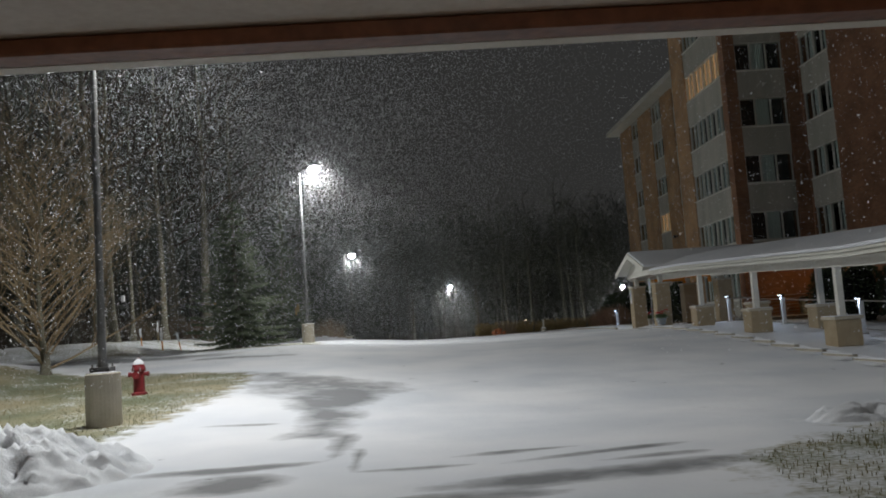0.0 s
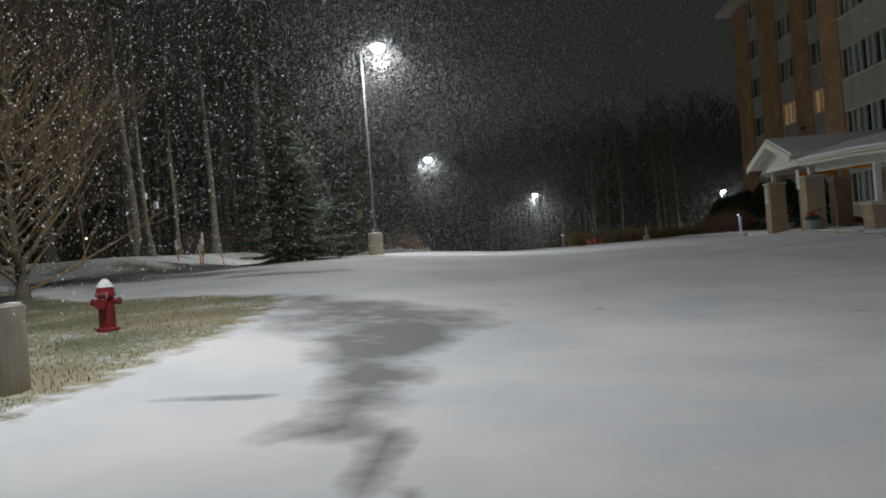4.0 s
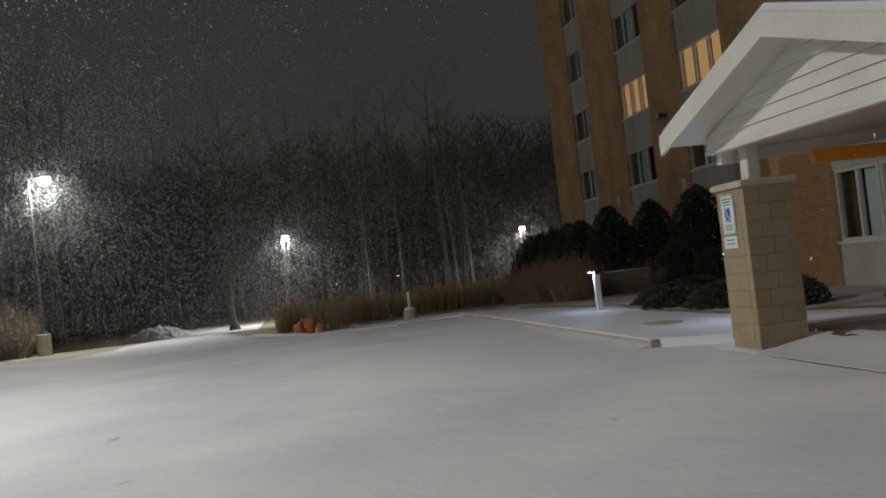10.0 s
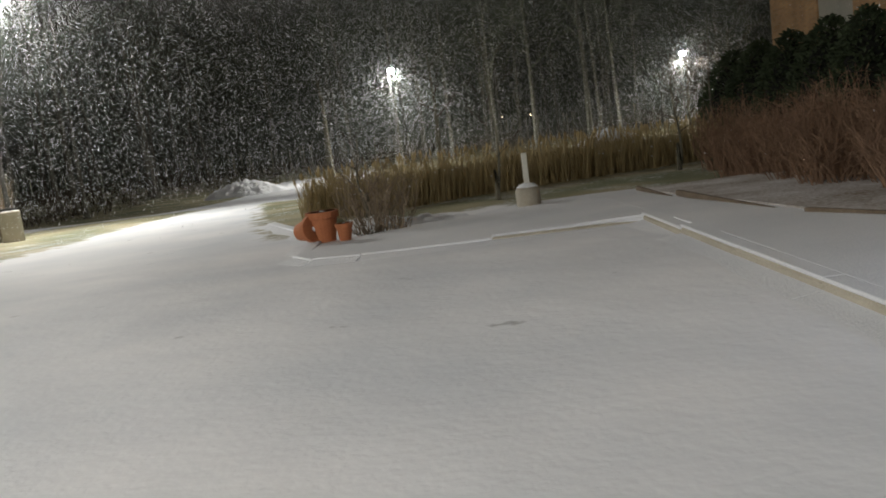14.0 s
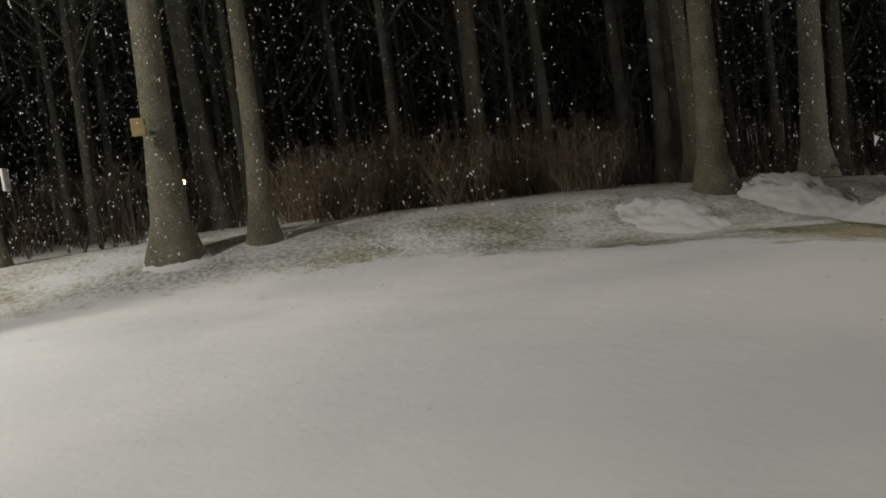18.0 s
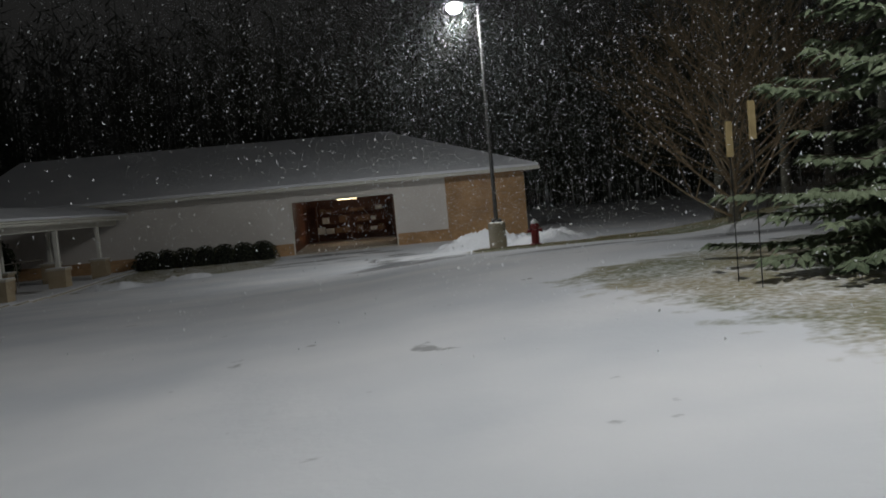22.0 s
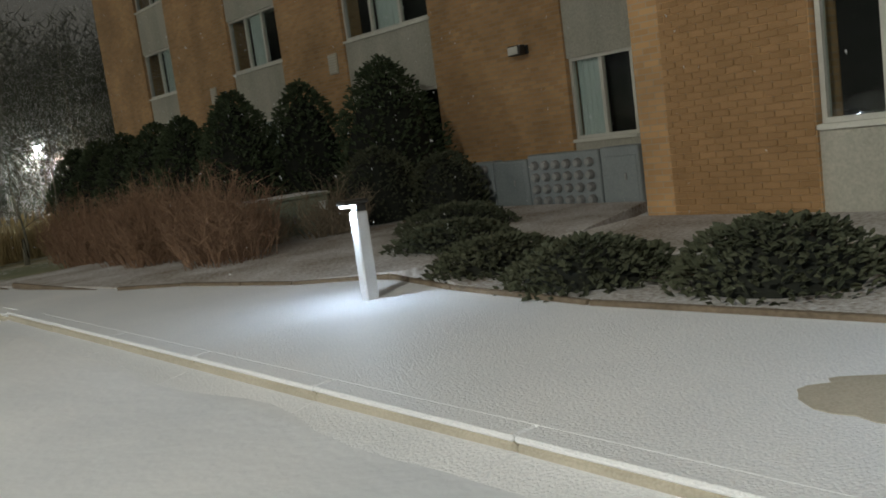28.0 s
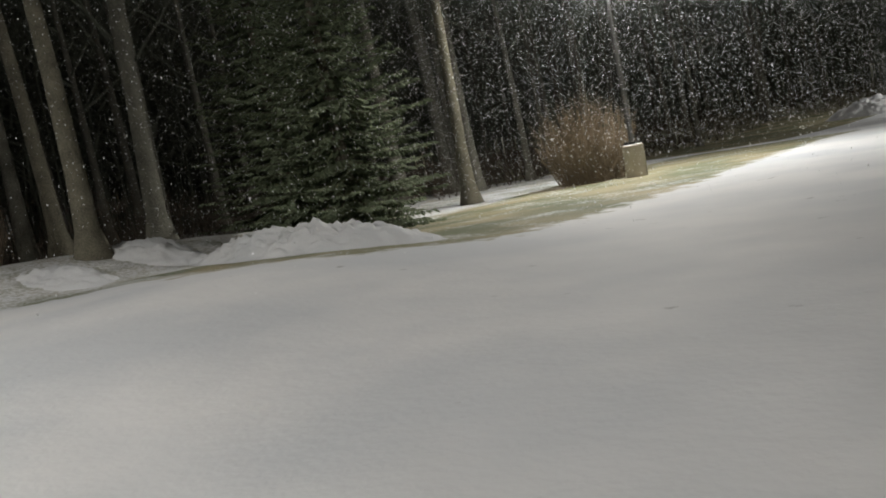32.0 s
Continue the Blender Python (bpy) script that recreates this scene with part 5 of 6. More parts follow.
def cone_shape(s):
    return (0.55 + 0.45 * math.sin(min(1, s * 2.2) * math.pi / 2)) * (1 - s ** 2.6) ** 0.75 + 0.02


def dome_shape(s):
    return math.sqrt(max(0.0, 1 - s * s)) * 0.98 + 0.02


for k, (x, y, tall, wide) in enumerate(((18.6, 54.9, 3.15, 1.2), (17.75, 56.6, 3.0, 1.0), (16.5, 57.2, 3.0, 0.95), (15.95, 58.5, 2.7, 0.85), (17.3, 58.9, 2.9, 1.0), (16.1, 60.3, 2.75, 0.95), (16.2, 62.4, 2.7, 0.95), (16.4, 64.8, 2.7, 1.0), (16.6, 67.2, 2.7, 1.1))):
    leafy("arborvitae", (x, y, level(x, y) - 0.05), tall, wide, 2600, 20 + k, "dark green clipped arborvitae in a row by the wall", NEEDLE2, cone_shape, 0.13, "arborvitae row")
for k, (x, y) in enumerate(((16.6, 30.6), (16.5, 28.3), (16.6, 25.6), (16.4, 22.5), (16.5, 19.0), (16.5, 15.5), (16.6, 11.0), (16.4, 7.4), (15.7, 4.3))):
    leafy("arborvitae", (x, y, level(x, y)), 2.15 + 0.1 * (k % 2), 0.92, 1700, 40 + k, "dark upright arborvitae behind the covered walk", NEEDLE2, cone_shape, 0.12, "arborvitae behind the walk")
for k, (x, y, tall, wide) in enumerate(((13.85, 42.75, 0.58, 0.66), (13.5, 44.1, 0.52, 0.75), (15.3, 41.6, 0.36, 0.36), (13.3, 45.6, 0.40, 0.72), (13.6, 46.9, 0.36, 0.7), (14.6, 48.7, 0.36, 0.8), (15.8, 50.0, 0.40, 0.85), (16.9, 53.2, 1.35, 0.85), (17.6, 52.2, 1.1, 0.7))):
    leafy("low_shrub", (x, y, level(x, y) + 0.02), tall, wide, 1300, 50 + k, "low rounded dark evergreen shrub by the wall", HEDGE if k != 2 else RED_TWIG, dome_shape, 0.09, "low shrubs")
for k, x in enumerate((4.6, 5.5, 6.4, 7.3, 8.2, 9.1, 10.0)):
    leafy("low_shrub", (x, 1.7, level(x, 1.7)), 0.85, 0.68, 800, 70 + k, "dark clipped shrub along the garage wall", HEDGE, dome_shape, 0.10, "garage shrubs")


def twig_bush(place, tall, wide, seed, count=120, label="leafless russet twig bush by the pavement", mat=RED_TWIG, group="russet bushes"):
    rng = random.Random(seed)
    t = thing("twig_bush", place, label=label, category="bush", group=group)
    parts = [Geo() for i in range(8)]
    for i in range(count):
        a, r = rng.uniform(0, 2 * math.pi), rng.random() ** 0.5
        g = parts[int(a / (2 * math.pi) * 8) % 8]
        base = Vector((0.6 * wide * r * math.cos(a) + rng.uniform(-0.1, 0.1), 0.6 * wide * r * math.sin(a) + rng.uniform(-0.1, 0.1), -0.05))
        b = a + rng.gauss(0, 0.6)
        tip = Vector((wide * r * math.cos(b), wide * r * math.sin(b), tall * rng.uniform(0.45, 1.05) * (1 - 0.35 * r)))
        mid = base.lerp(tip, 0.5) + Vector((rng.uniform(-0.16, 0.16), rng.uniform(-0.16, 0.16), 0.1))
        g.tube([base, mid, tip], [0.010, 0.007, 0.003], 3, cap=False)
        for j in range(9):
            s = rng.uniform(0.3, 1.0)
            p = base.lerp(mid, s * 2) if s < 0.5 else mid.lerp(tip, s * 2 - 1)
            sliver(g, p, p + Vector((rng.uniform(-1, 1), rng.uniform(-1, 1), rng.uniform(-0.25, 0.8))) * rng.uniform(0.16, 0.42), 0.006, rng)
    for g in parts:
        g.done("branch", mat, t)
    return t


for k, (x, y) in enumerate(((13.3, 51.9), (13.75, 53.0), (13.35, 54.1), (14.2, 54.6), (13.6, 55.5), (14.4, 56.4), (13.7, 57.4), (14.7, 58.3), (13.9, 59.2), (15.1, 60.2), (14.2, 61.0))):
    twig_bush((x, y, level(x, y)), 1.48 + 0.13 * (k % 3), 0.9, 90 + k, 210)
twig_bush((14.5, 53.2, level(14.5, 53.2)), 1.0, 0.6, 140, 150, "small leafless tan bush before the transformer box", TAN_TWIG)
twig_bush((15.6, 52.7, level(15.6, 52.7)), 1.15, 0.7, 141, 150, "small leafless tan bush before the transformer box", TAN_TWIG)
twig_bush((7.0, 57.2, level(7.0, 57.2)), 1.3, 0.75, 142, 90, "sparse leafless bush behind the terracotta pots", TAN_TWIG)


for k, (x, y, tall) in enumerate(((-13.3, 49.7, 1.7), (-14.1, 50.8, 2.1), (-13.4, 51.9, 1.8), (-14.6, 53.5, 2.0), (-13.3, 54.3, 1.6), (-15.2, 49.0, 1.9))):
    twig_bush((x, y, level(x, y)), tall, 0.95, 120 + k, 170, "leafless tan thicket bush under the bare trees", TAN_TWIG, "thicket bushes")
twig_bush((-6.4, 69.4, level(-6.4, 69.4)), 2.9, 1.6, 81, 620, "broad tan leafless bush beside the far lamp base", TAN_TWIG)


# ---- reeds, grass ----
def blades(name, count, spot, tall, wide, material, label, seed, head=0.0):
    rng = random.Random(seed)
    g = Geo()
    for i in range(count):
        x, y = spot(rng)
        z = level(x, y)
        h, a, b = tall * rng.uniform(0.6, 1.15), rng.uniform(0, math.pi), rng.uniform(0, 2 * math.pi)
        ux, uy = math.cos(a) * wide, math.sin(a) * wide
        dx, dy = math.cos(b) * h * 0.22, math.sin(b) * h * 0.22
        g.add([(x - ux, y - uy, z - 0.02), (x + ux, y + uy, z - 0.02), (x + dx * 0.4 + ux * 0.7, y + dy * 0.4 + uy * 0.7, z + h * 0.6), (x + dx * 0.4 - ux * 0.7, y + dy * 0.4 - uy * 0.7, z + h * 0.6), (x + dx, y + dy, z + h)], [(0, 1, 2, 3), (3, 2, 4)])
        if head and rng.random() < head:
            g.tube([(x + dx * 0.9, y + dy * 0.9, z + h * 0.92), (x + dx, y + dy, z + h * 1.0), (x + dx * 1.1, y + dy * 1.1, z + h * 1.12)], [0.008, 0.03, 0.004], 4)
    return tagged(g.done(name, material), label, "grass", kind="stuff")


def reed_spot(rng):
    u = rng.random()
    x = 5.2 + 13.5 * u
    return x, 60.6 + 1.6 * math.sin(u * 2.0) + rng.uniform(0, 2.4) + 3.0 * u


blades("reeds", 15000, reed_spot, 0.92, 0.009, STRAW, "band of dry tan reeds with seed heads behind the island", 1, head=0.05)


def lawn_spot(poly, box):
    def f(rng):
        while True:
            x, y = rng.uniform(box[0], box[1]), rng.uniform(box[2], box[3])
            if inside(poly, x, y) > 0.1:
                return x, y
    return f


blades("lawn_grass", 14000, lawn_spot(LAWNS[0], (-12, -3.5, 8.6, 22.9)), 0.04, 0.005, GRASS, "short winter grass poking through thin snow", 2)
blades("lawn_grass", 5000, lawn_spot(LAWNS[2], (3.6, 10.4, 2, 11.5)), 0.05, 0.006, GRASS, "short winter grass poking through thin snow", 4)

# ---- snow heaps ----
def heap(place, size, tall, seed, label, rough=0.16):
    """A heap of ploughed snow with a lumpy skin."""
    n, verts, faces = 34 if size[0] < 2.2 else 64, [], []
    cx, cy = place
    for j in range(n + 1):
        for i in range(n + 1):
            u, v = 2 * i / n - 1, 2 * j / n - 1
            r = math.hypot(u, v)
            x, y = cx + u * size[0], cy + v * size[1]
            body = max(0.0, 1 - r ** 1.6)
            lump = noise.noise((x * 1.7 + seed, y * 1.7, seed)) * 0.5 + noise.noise((x * 5 + seed, y * 5, seed)) * 0.3 + noise.noise((x * 11, y * 11, seed)) * 0.16 + abs(noise.noise((x * 7, y * 7, seed + 3))) * 0.5
            verts.append((x, y, level(x, y) - 0.06 + tall * body * (1 + 0.35 * lump) + rough * lump * min(1, body * 4)))
    faces = [(j * (n + 1) + i, j * (n + 1) + i + 1, (j + 1) * (n + 1) + i + 1, (j + 1) * (n + 1) + i) for j in range(n) for i in range(n)]
    return tagged(Geo().add(verts, faces).done("snow_mound", SNOW, smooth=True), label, "snow heap", "snow heaps")


heap((-5.1, 9.0), (2.3, 1.7), 0.62, 1, "heap of lumpy ploughed snow beside the drive", 0.26)
heap((-7.2, 11.4), (1.8, 1.4), 0.5, 2, "heap of ploughed snow behind the lamp base")
heap((-6.0, 57.0), (3.6, 0.9), 0.55, 3, "long heap of ploughed snow at the lot's edge")
heap((-9.6, 54.4), (1.5, 0.8), 0.26, 4, "small heap of ploughed snow before the trees")
heap((-10.4, 56.9), (1.9, 0.9), 0.34, 5, "heap of ploughed snow before the trees")
heap((6.4, 9.3), (1.3, 0.5), 0.22, 6, "low ridge of thrown snow beside the lawn")
heap((8.9, 10.9), (1.6, 0.6), 0.26, 10, "low ridge of thrown snow beside the lawn")
heap((-5.3, 104.4), (3.2, 1.8), 1.0, 7, "far heap of ploughed snow")
heap((20.6, 104.5), (3.0, 1.6), 1.3, 8, "far heap of ploughed snow under the lamp")
heap((-10.75, 46.95), (0.75, 0.65), 0.17, 15, "snow banked on the roots of the thick trunk", 0.03)
heap((6.9, 58.2), (1.9, 0.55), 0.2, 9, "ridge of thrown snow along the island")


# ---- hydrant ----
def hydrant(x, y):
    t = thing("fire_hydrant", (x, y, level(x, y)), 0, label="dark red fire hydrant with snow on its bonnet", category="hydrant")
    Geo().lathe([(0.17, -0.1), (0.17, 0.04), (0.125, 0.06), (0.115, 0.50), (0.15, 0.52), (0.15, 0.56), (0.135, 0.58), (0.12, 0.66), (0.07, 0.73), (0.03, 0.75)], n=18).done("barrel", RED_PAINT, t, smooth=False)
    Geo().lathe([(0.13, 0.655), (0.10, 0.72), (0.04, 0.775), (0.01, 0.785)], n=14).done("snow_cap", SNOW, t, "snow on the bonnet")
    Geo().tube([(0, 0, 0.74), (0, 0, 0.80)], 0.025, 5).done("operating_nut", RED_PAINT, t)
    for a, r, z in ((0, 0.055, 0.44), (180, 0.055, 0.44), (-90, 0.085, 0.42)):
        c, s = math.cos(radians(a)), math.sin(radians(a))
        Geo().tube([(0.1 * c, 0.1 * s, z), (0.18 * c, 0.18 * s, z), (0.185 * c, 0.185 * s, z), (0.22 * c, 0.22 * s, z)], [r * 0.8, r * 0.8, r, r], 10).done("nozzle_cap", RED_PAINT, t)
    for sx in range(6):
        a = sx * math.pi / 3
        Geo().tube([(0.142 * math.cos(a), 0.142 * math.sin(a), 0.50), (0.142 * math.cos(a), 0.142 * math.sin(a), 0.58)], 0.013, 5).done("bolt", STEEL, t)


hydrant(-5.55, 17.24)


# ---- parking signs ----
def sign_plate(parent, at):
    """A white reserved-parking plate with a green border, bars of writing, a blue square with the wheelchair sign, and a smaller plate below."""
    x, y, z = at
    p = Geo().box(x - 0.004, x, y - 0.155, y + 0.155, z - 0.235, z + 0.235, 0.0).done("sign_plate", SIGN_WHITE, parent, "white plate")
    q = Geo().box(x - 0.004, x, y - 0.155, y + 0.155, z - 0.40, z - 0.255).done("lower_plate", SIGN_WHITE, parent, "small white plate")
    g = Geo()
    for a, b, c, d in ((-0.145, 0.145, 0.218, 0.226), (-0.145, 0.145, -0.226, -0.218), (-0.145, -0.138, -0.218, 0.218), (0.138, 0.145, -0.218, 0.218)):
        g.box(x - 0.007, x - 0.0045, y + a, y + b, z + c, z + d)
    g.done("green_border", SIGN_GREEN, p)
    for z0, h, w in ((0.185, 0.016, 0.115), (0.15, 0.016, 0.10), (0.118, 0.012, 0.08), (-0.125, 0.010, 0.09), (-0.15, 0.010, 0.10), (-0.175, 0.010, 0.08)):
        Geo().box(x - 0.007, x - 0.0045, y - w, y + w, z + z0 - h / 2, z + z0 + h / 2).done("writing_bar", SIGN_GREEN, p)
    Geo().box(x - 0.007, x - 0.0045, y - 0.062, y + 0.062, z - 0.085, z + 0.075).done("blue_square", SIGN_BLUE, p)
    g = Geo()
    xx = x - 0.009
    ring = [(xx, y + 0.005 + 0.042 * math.cos(a), z - 0.045 + 0.036 * math.sin(a)) for a in [i * math.pi / 8 for i in range(-12, 3)]]
    g.tube(ring, 0.0055, 4)
    g.tube([(xx, y + 0.012, z + 0.045), (xx, y + 0.006, z - 0.015), (xx, y - 0.035, z - 0.02), (xx, y - 0.052, z - 0.068)], 0.006, 4)
    g.tube([(xx, y + 0.010, z + 0.015), (xx, y - 0.026, z + 0.012)], 0.005, 4)
    g.tube([(xx, y + 0.014, z + 0.052), (xx, y + 0.014, z + 0.068)], 0.011, 6)
    g.done("wheelchair_mark", SIGN_WHITE, p)
    for dz in (-0.30, -0.345):
        Geo().box(x - 0.007, x - 0.0045, y - 0.10, y + 0.10, z + dz - 0.006, z + dz + 0.006).done("writing_bar", SIGN_GREEN, q)


wall_sign = thing("pier_sign", label="white and blue reserved parking sign fixed to the block pier", category="sign")
sign_plate(wall_sign, (11.005, 39.03, level(11.3, 38.98) + 1.61))
post_sign = thing("sign_post", label="white and blue reserved parking sign on a steel post", category="sign")
px, py = 10.76, 34.74
Geo().box(px, px + 0.035, py - 0.03, py + 0.03, level(px, py) - 0.1, level(px, py) + 2.14, 0.006).done("post", STEEL, post_sign)
sign_plate(post_sign, (px - 0.002, py, level(px, py) + 1.93))


# ---- flower pots ----
def flower_pot(x, y, tall, wide, material, label, flowers, seed):
    rng = random.Random(seed)
    z = level(x, y) + 0.135
    t = thing("flower_pot", (x, y, z), label=label, category="pot", group="flower pots")
    Geo().lathe([(wide * 0.72, 0), (wide * 0.95, tall - 0.06), (wide * 1.05, tall - 0.055), (wide * 1.05, tall), (wide * 0.92, tall), (wide * 0.9, tall - 0.05), (0.01, tall - 0.05)], n=20).done("pot", material, t, smooth=False)
    g = Geo()
    for i in range(150):
        a = rng.uniform(0, 2 * math.pi)
        spray(g, (rng.uniform(-0.6, 0.6) * wide, rng.uniform(-0.6, 0.6) * wide, tall), (math.cos(a), math.sin(a), rng.uniform(0.2, 1.6)), rng.uniform(0.15, 0.34), 0.035, rng)
    g.done("leaves", LEAF, t)
    for i in range(flowers):
        a, r, h = i * 2.4, wide * rng.uniform(0.2, 1.1), tall + rng.uniform(0.10, 0.44)
        c = Vector((r * math.cos(a), r * math.sin(a), h))
        g = Geo()
        for j in range(12):
            b = j * math.pi / 6
            spray(g, c, (math.cos(b), math.sin(b), 0.25 + 0.4 * (j % 2)), 0.11, 0.035, rng)
        g.done("flower", PETAL, t, "red flower")
        Geo().tube([(c.x * 0.3, c.y * 0.3, tall - 0.04), c], 0.006, 4).done("stalk", LEAF, t)


flower_pot(12.05, 39.85, 0.28, 0.18, WHITE_TRIM, "white flower pot with red blooms in the snow by the pier", 6, 1)
flower_pot(11.05, 34.42, 0.30, 0.22, METER, "grey flower pot with red blooms beside the sign post", 5, 2)


def plain_pot(x, y, tall, wide, turn, label):
    t = thing("terracotta_pot", (x, y, level(x, y) + 0.06), 0, label=label, category="pot", group="terracotta pots")
    t.matrix_world = pose(x, y, level(x, y) + 0.06 + (wide * 0.9 if turn else 0), turn, 0, 40)
    Geo().lathe([(wide * 0.68, 0), (wide * 0.92, tall * 0.78), (wide * 1.04, tall * 0.79), (wide * 1.04, tall), (wide * 0.9, tall), (wide * 0.86, tall * 0.8), (0.01, tall * 0.75)], n=22).done("pot", TERRA, t)
    Geo().lathe([(wide * 0.86, tall * 0.80), (wide * 0.6, tall * 0.95), (0.01, tall * 1.02)], n=14).done("snow_fill", SNOW, t, "snow in the pot")


plain_pot(6.25, 55.95, 0.46, 0.24, 0, "large terracotta pot full of snow on the island")
plain_pot(6.58, 55.72, 0.26, 0.13, 0, "small terracotta pot beside a large one")
plain_pot(5.88, 56.1, 0.40, 0.20, 82, "terracotta pot lying tipped over in the snow")

# ---- things by the entrance ----
bin_ = thing("waste_bin", (19.1, 38.5, 0.137), label="dark green metal waste bin beside the entrance walk", category="bin")
Geo().lathe([(0.17, 0), (0.19, 0.03), (0.19, 0.66), (0.205, 0.68), (0.205, 0.72)], n=20).done("body", BOXGREEN, bin_)
Geo().lathe([(0.205, 0.722), (0.18, 0.80), (0.08, 0.87), (0.02, 0.88)], n=20).done("dome_lid", BRONZE, bin_)
Geo().box(-0.212, -0.19, -0.09, 0.09, 0.50, 0.62, 0.01).done("flap", BRONZE, bin_)
can = thing("red_canister", (20.05, 38.3, 0.137), label="small red canister standing by the brick wall", category="canister")
Geo().lathe([(0.10, 0), (0.11, 0.02), (0.11, 0.26), (0.07, 0.31), (0.03, 0.33)], n=16).done("body", RED_PAINT, can)
Geo().tube([(-0.07, 0, 0.29), (-0.05, 0, 0.37), (0.05, 0, 0.37), (0.07, 0, 0.29)], 0.012, 6).done("handle", BRONZE, can)
heap((14.65, 35.75), (0.32, 0.28), 0.42, 12, "small lump of shovelled snow by the railing", 0.05)

# ---- concrete stub with a post ----
stub = thing("marker_post", (9.55, 57.7, level(9.55, 57.7)), label="white post on a snow-topped round concrete stub", category="post")
Geo().lathe([(0.21, -0.2), (0.21, 0.36), (0.18, 0.40)], n=20).done("concrete_stub", CONCRETE, stub)
Geo().lathe([(0.19, 0.40), (0.13, 0.45), (0.05, 0.47)], n=14).done("snow_cap", SNOW, stub, "snow on the stub")
Geo().box(-0.045, 0.045, -0.045, 0.045, 0.42, 0.98, 0.01).done("post", WHITE_TRIM, stub)


# ---- marker stakes ----
def stake(x, y, tall, tilt, top, low, label):
    t = thing("marker_stake", (x, y, level(x, y)), label=label, category="stake", group="marker stakes")
    t.matrix_world = pose(x, y, level(x, y), 0, tilt, 25)
    slim, cut = (0.004, tall - 0.35) if tall > 1.5 else (0.02, tall * 0.5)
    Geo().box(-slim, slim, -slim, slim, -0.1, cut).done("foot", low, t)
    Geo().box(-0.042, 0.042, -0.012, 0.012, cut + 0.002, tall, 0.004).done("board", top, t)


for x, y, h, tl in ((-9.1, 34.4, 0.75, -12), (-9.9, 34.6, 0.85, -4), (-10.6, 34.1, 0.7, -5), (-9.6, 33.5, 0.7, -5)):
    stake(x, y, h, tl, SIGN_WHITE, ORANGE, "white and orange marker stake leaning in the grass")
stake(-11.2, 38.5, 0.95, 0, SIGN_WHITE, STRAW, "pale wooden marker stake on the bank")
for x, y, h in ((-4.35, 34.87, 1.58), (-4.33, 35.45, 1.72)):
    stake(x, y, h, 0, STRAW, BRONZE, "tall thin stake with a pale yellow guard")


# ---- utility boxes ----
ub = thing("transformer_box", (15.68, 54.4, level(15.6, 54.3)), 90, label="grey-green metal transformer box beside the arborvitae", category="utility box")
Geo().box(-0.55, 0.55, -0.80, 0.80, -0.05, 0.06, 0.02).done("concrete_pad", CONCRETE, ub)
Geo().box(-0.42, 0.45, -0.70, 0.70, 0.064, 0.76, 0.025).done("cabinet", BOXGREEN, ub)
Geo().box(-0.47, 0.48, -0.73, 0.73, 0.764, 0.81, 0.015).done("lid", BOXGREEN, ub)
Geo().box(-0.44, 0.45, -0.70, 0.70, 0.814, 0.825, 0.004).done("snow_cap", SNOW, ub, "thin snow")
for s in (-1, 1):
    Geo().box(-0.445, -0.423, s * 0.35 - 0.32, s * 0.35 + 0.32, 0.10, 0.73, 0.008).done("door", BOXGREEN, ub)
Geo().box(-0.47, -0.447, 0.03, 0.09, 0.35, 0.5, 0.006).done("latch", STEEL, ub)
Geo().box(-0.452, -0.447, -0.62, -0.46, 0.46, 0.66).done("notice", SIGN_WHITE, ub, "pale notice")

mb = thing("meter_bank", (18.3, 50.9, level(18.3, 50.9)), label="grey electric meter bank with rows of round meters", category="meter bank")
for a, b, h in ((-2.15, -1.45, 0.92), (-1.42, 0.05, 0.90), (0.08, 0.86, 0.84), (0.89, 2.05, 0.86)):
    Geo().box(0, 0.28, a, b, 0.05, h, 0.015).done("cabinet", METER, mb)
for a, b, n in ((-1.36, 0.0, 6), (0.95, 2.0, 5)):
    for r in range(4):
        for i in range(n):
            y = a + (i + 0.5) * (b - a) / n
            z = 0.16 + r * 0.19
            Geo().tube([(-0.002, y, z), (-0.05, y, z), (-0.085, y, z)], [0.075, 0.072, 0.05], 12).done("meter", STEEL, mb, "round glass meter")
for y in (-1.8, 0.47):
    Geo().box(-0.012, -0.002, y - 0.30, y + 0.30, 0.12, 0.78, 0.004).done("cabinet_door", METER, mb)
    Geo().box(-0.03, -0.013, y - 0.12, y - 0.08, 0.42, 0.52, 0.004).done("latch", STEEL, mb)
Geo().box(0.05, 0.2, -2.1, 2.0, -0.1, 0.048).done("stand", STEEL, mb)
Geo().box(0.02, 0.08, 2.14, 2.24, -0.1, 0.95, 0.01).done("timber_post", STRAW, mb, "pale timber post")

# ---- far lights ----
for x, y, h in ((12.0, 152, 2.6), (17.5, 155, 3.0), (21.5, 158, 2.8), (-23.0, 39.6, 2.3), (-22.0, 30.0, 2.0), (-19.5, 46.0, 1.2), (-24.5, 33.5, 2.9), (-21.0, 27.5, 2.4)):
    d = thing("distant_lamp", (x, y, level(x, y)), label="small white lamp far off behind the trees", category="lamp", group="distant lamps")
    Geo().tube([(0, 0, -0.2), (0, 0, h)], 0.05, 6).done("pole", BRONZE, d)
    Geo().lathe([(0.01, h), (0.05, h + 0.03), (0.05, h + 0.09), (0.01, h + 0.12)], n=10).done("globe", WARM, d)
fl = thing("distant_street_lamp", (37.0, -26.0, level(37, -26)), label="far street lamp with a greenish white light", category="street lamp")
Geo().tube([(0, 0, -0.2), (0, 0, 7.2)], [0.09, 0.06], 8).done("pole", POLE, fl)
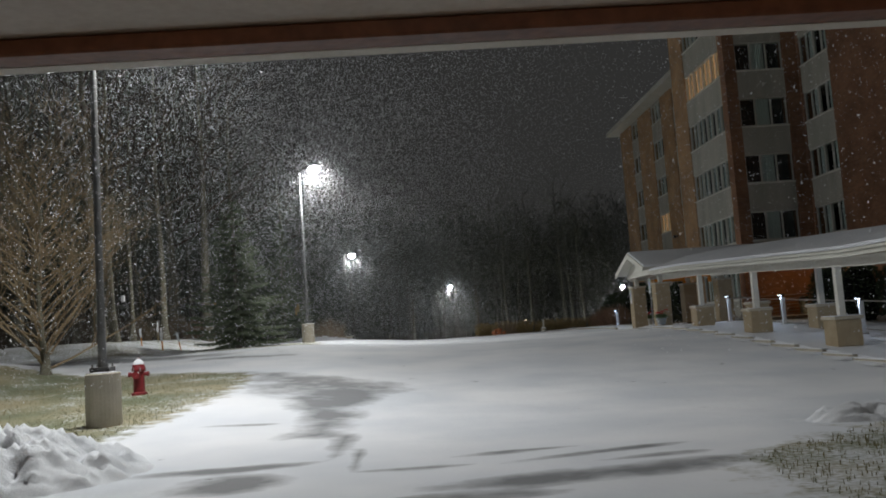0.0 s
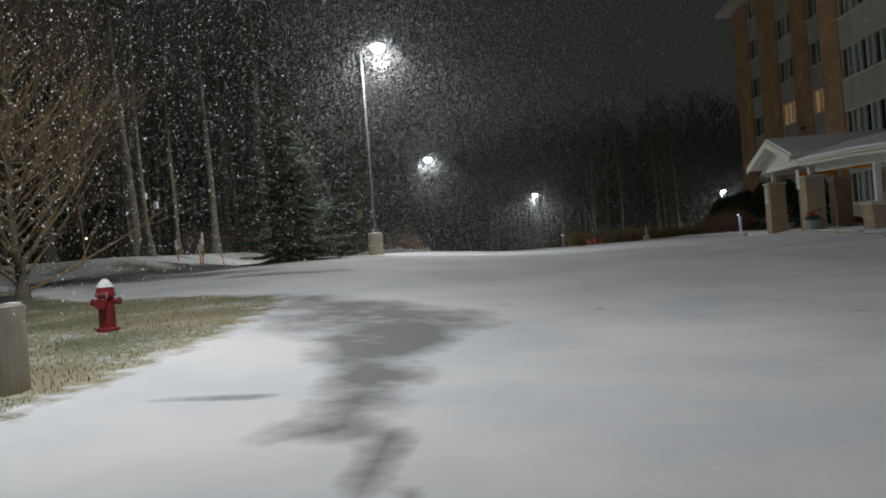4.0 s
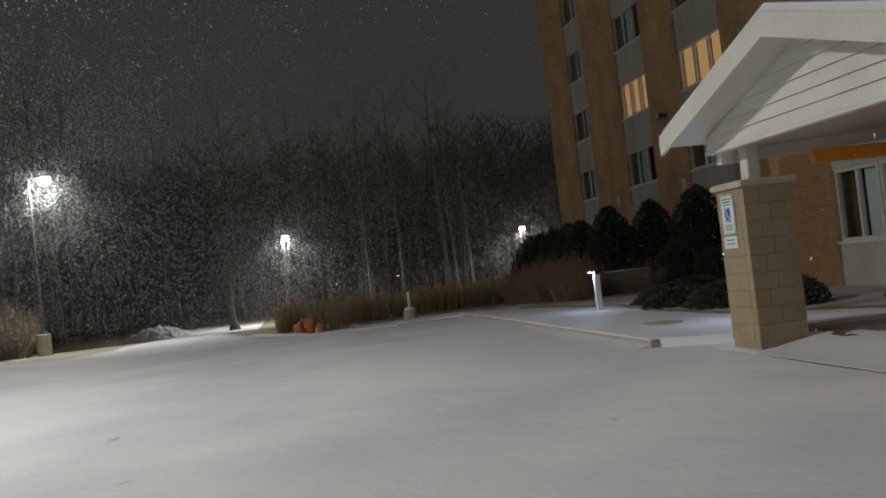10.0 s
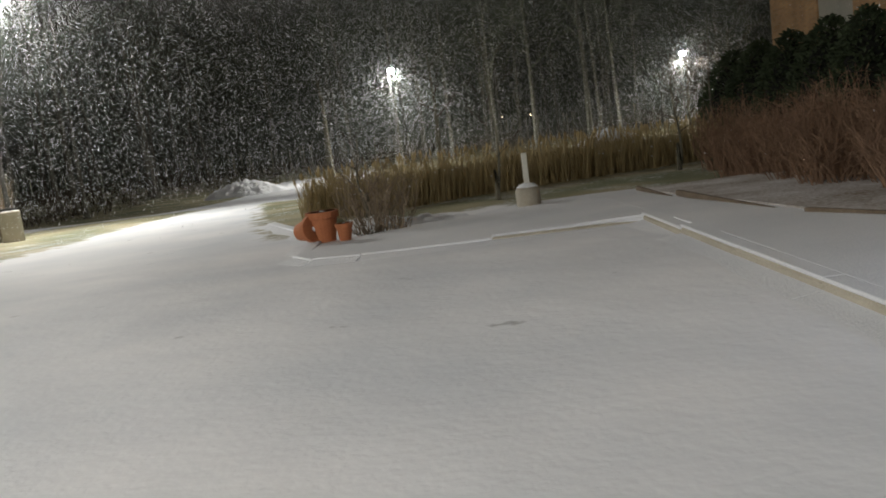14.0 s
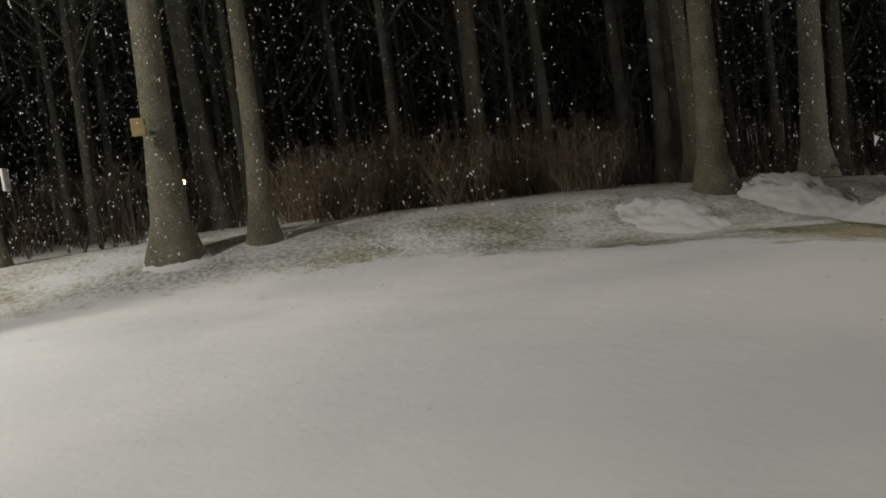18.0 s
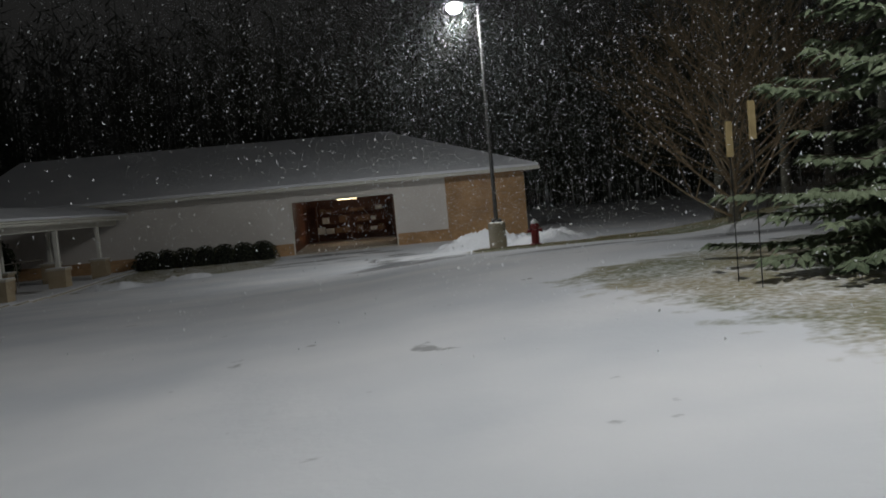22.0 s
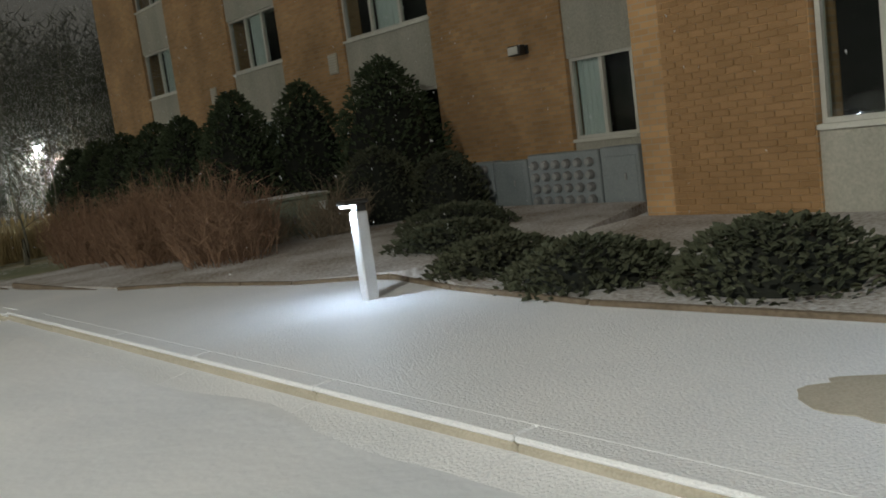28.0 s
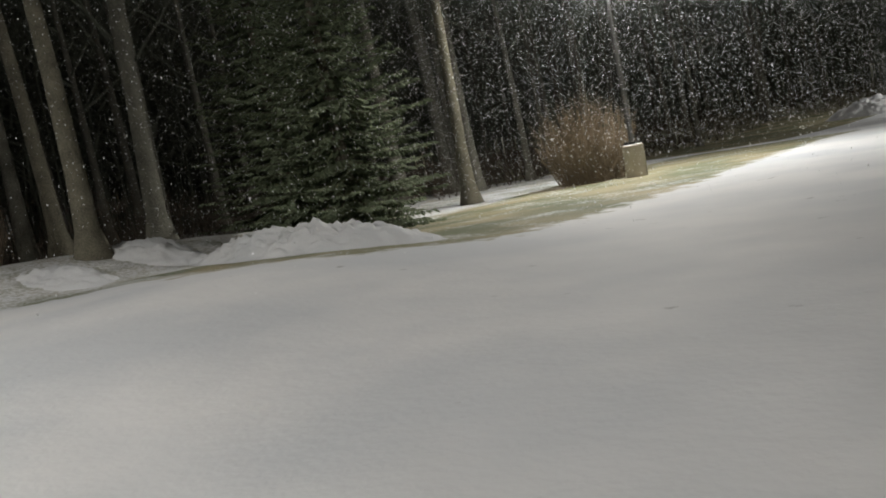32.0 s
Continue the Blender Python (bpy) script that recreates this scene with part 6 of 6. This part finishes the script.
Geo().box(-0.4, 0.4, -0.2, 0.2, 7.2, 7.32, 0.03).done("lamp_head", BRONZE, fl)
Geo().box(-0.36, 0.36, -0.17, 0.17, 7.12, 7.197).done("lens", glowing("greenish_lens", (0.7, 1.0, 0.85), 12), fl)
# small boards on two trunks
for x, y, z, m, lab in ((-11.62, 34.95, 1.85, SIGN_WHITE, "small pale board nailed to a tree trunk"), (-13.2, 37.95, 2.4, SIGN_WHITE, "small white bird box on a tree trunk"), (-10.42, 46.78, 2.1, STRAW, "small yellow board on the thick tree trunk")):
    b = thing("tree_board", (x, y, level(x, y) + z), label=lab, category="board", group="boards on trees")
    Geo().box(-0.02, 0.10, -0.10, 0.10, -0.13, 0.13, 0.01).done("board", m, b)
    Geo().box(-0.16, -0.024, -0.02, 0.02, -0.02, 0.02).done("bracket", STEEL, b)


feeder = thing("tree_board", (-12.5, 44.15, level(-12.4, 43.7) + 1.42), 90, label="square white notice held out beside a slim trunk", category="board", group="boards on trees")
Geo().box(-0.02, 0.02, -0.15, 0.15, -0.19, 0.19, 0.008).done("board", SIGN_WHITE, feeder)
Geo().tube([(-0.40, 0, 0.14), (-0.022, 0, 0.14)], 0.014, 6).done("bracket", STEEL, feeder)


# ---- falling snow ----
def clear_of_drive(x, y, z):
    """Away from the drive and the turning circle, or well above them."""
    return (z > 4.5) | ((np.abs(x - 0.3 - 0.215 * np.maximum(0.0, y - 7.0)) > 2.6) & (np.hypot(x - 3.6, y - 43.6) > 8.5) | (y > 54))


def loose_flakes(name, places, sizes, tall, label, seed):
    """One mesh of many single flakes: slim triangles turned every way."""
    gen = np.random.default_rng(seed)
    k = len(places)
    a, b = gen.normal(size=(k, 3)), gen.normal(size=(k, 3))
    a /= np.linalg.norm(a, axis=1)[:, None]
    b -= a * (a * b).sum(1)[:, None]
    b /= np.linalg.norm(b, axis=1)[:, None]
    a, b = a * sizes[:, None], b * sizes[:, None]
    b[:, 2] *= tall
    co = np.stack([places - a * 0.6 - b * 0.5, places + a * 0.6 - b * 0.5, places + b], 1).reshape(-1, 3)
    me = bpy.data.meshes.new(name)
    me.vertices.add(3 * k), me.loops.add(3 * k), me.polygons.add(k)
    me.vertices.foreach_set("co", co.astype(np.float32).ravel())
    me.loops.foreach_set("vertex_index", np.arange(3 * k, dtype=np.int32))
    me.polygons.foreach_set("loop_start", np.arange(0, 3 * k, 3, dtype=np.int32))
    me.update()
    me.materials.append(FLAKE)
    return tagged(new(name, me), label, "snowflakes", kind="stuff")


def falling_snow():
    gen = np.random.default_rng(8)
    # flakes all over the place
    k = 46000
    p = np.stack([gen.uniform(-24, 18, k), gen.uniform(3, 84, k), gen.uniform(0.2, 13, k)], 1)
    size = gen.uniform(0.008, 0.016, k) * np.where(gen.random(k) < 0.12, 1.5, 1.0) * np.where((p[:, 1] < 32) & (p[:, 0] > -7), 0.5, 1.0)
    keep = clear_of_drive(*p.T)
    loose_flakes("falling_snow", p[keep], size[keep], 1.8, "fine snow falling through the night air", 1)
    # dense flakes packed round each street lamp to build its bright haze
    p, size = [], []
    for (hx, hy, hz), count, reach, big in zip((q[0] for q in STREET), (215000, 215000, 205000, 110000, 100000), (13, 13, 15, 17, 17), (0.0128, 0.0138, 0.0165, 0.030, 0.031)):
        far = 1.1 + reach * gen.random(count) ** 0.56
        d = gen.normal(size=(count, 3))
        d *= (far / np.linalg.norm(d, axis=1))[:, None]
        p.append(np.array((hx, hy, hz - 0.3)) + d)
        size.append(big * gen.uniform(0.5, 1.3, count) * np.minimum(1.0, 0.35 + far / 8))
        # extra tiny flakes close to the head imitate its halo
        near = count // (6 if hy < 50 else 8)
        d = gen.normal(size=(near, 3))
        d *= ((0.4 + 3.6 * gen.random(near)) / np.linalg.norm(d, axis=1))[:, None]
        p.append(np.array((hx, hy, hz - 0.3)) + d)
        size.append(np.full(near, big * (0.42 if hy < 80 else 0.28)))
    p, size = np.concatenate(p), np.concatenate(size)
    keep = clear_of_drive(*p.T) & (p[:, 2] > 0.2 - 1.6 * (p[:, 1] > 80))
    loose_flakes("lamp_lit_snow", p[keep], size[keep], 1.3, "dense fine snow packed round the lamps as their haze glow", 2)


falling_snow()

# ---- bricks of the tan pier beside the ground-floor windows ----
def brick_pier():
    shared = None
    y0, y1 = 45.34, 47.09
    for r in range(40):
        z = -0.06 + r * 0.075
        y = y0 - (0.105 if r % 2 else 0.0)
        while y < y1 - 0.03:
            a, b = max(y, y0), min(y + 0.2, y1)
            if b - a > 0.195:
                if shared is None:
                    shared = Geo().box(-0.012, 0.0, -0.1, 0.1, 0, 0.065, 0.004).done("brick", BRICK_PIECE, hall).data
                    ob = bpy.data.objects["brick"]
                else:
                    ob = new("brick", shared)
                    ob.parent = hall
                ob.matrix_local = pose(16.699 - random.uniform(0, 0.003), (a + b) / 2, z)
            elif b - a > 0.05:
                ob = Geo().box(-0.012, 0.0, -(b - a) / 2, (b - a) / 2, 0, 0.065, 0.004).done("brick", BRICK_PIECE, hall)
                ob.matrix_local = pose(16.699, (a + b) / 2, z)
            y += 0.21


BRICK_PIECE = surface("tan_brick_piece", (0.28, 0.16, 0.07), (0.42, 0.25, 0.12), 0.9, 80, 4, 0.5, rnd=0.5)
brick_pier()
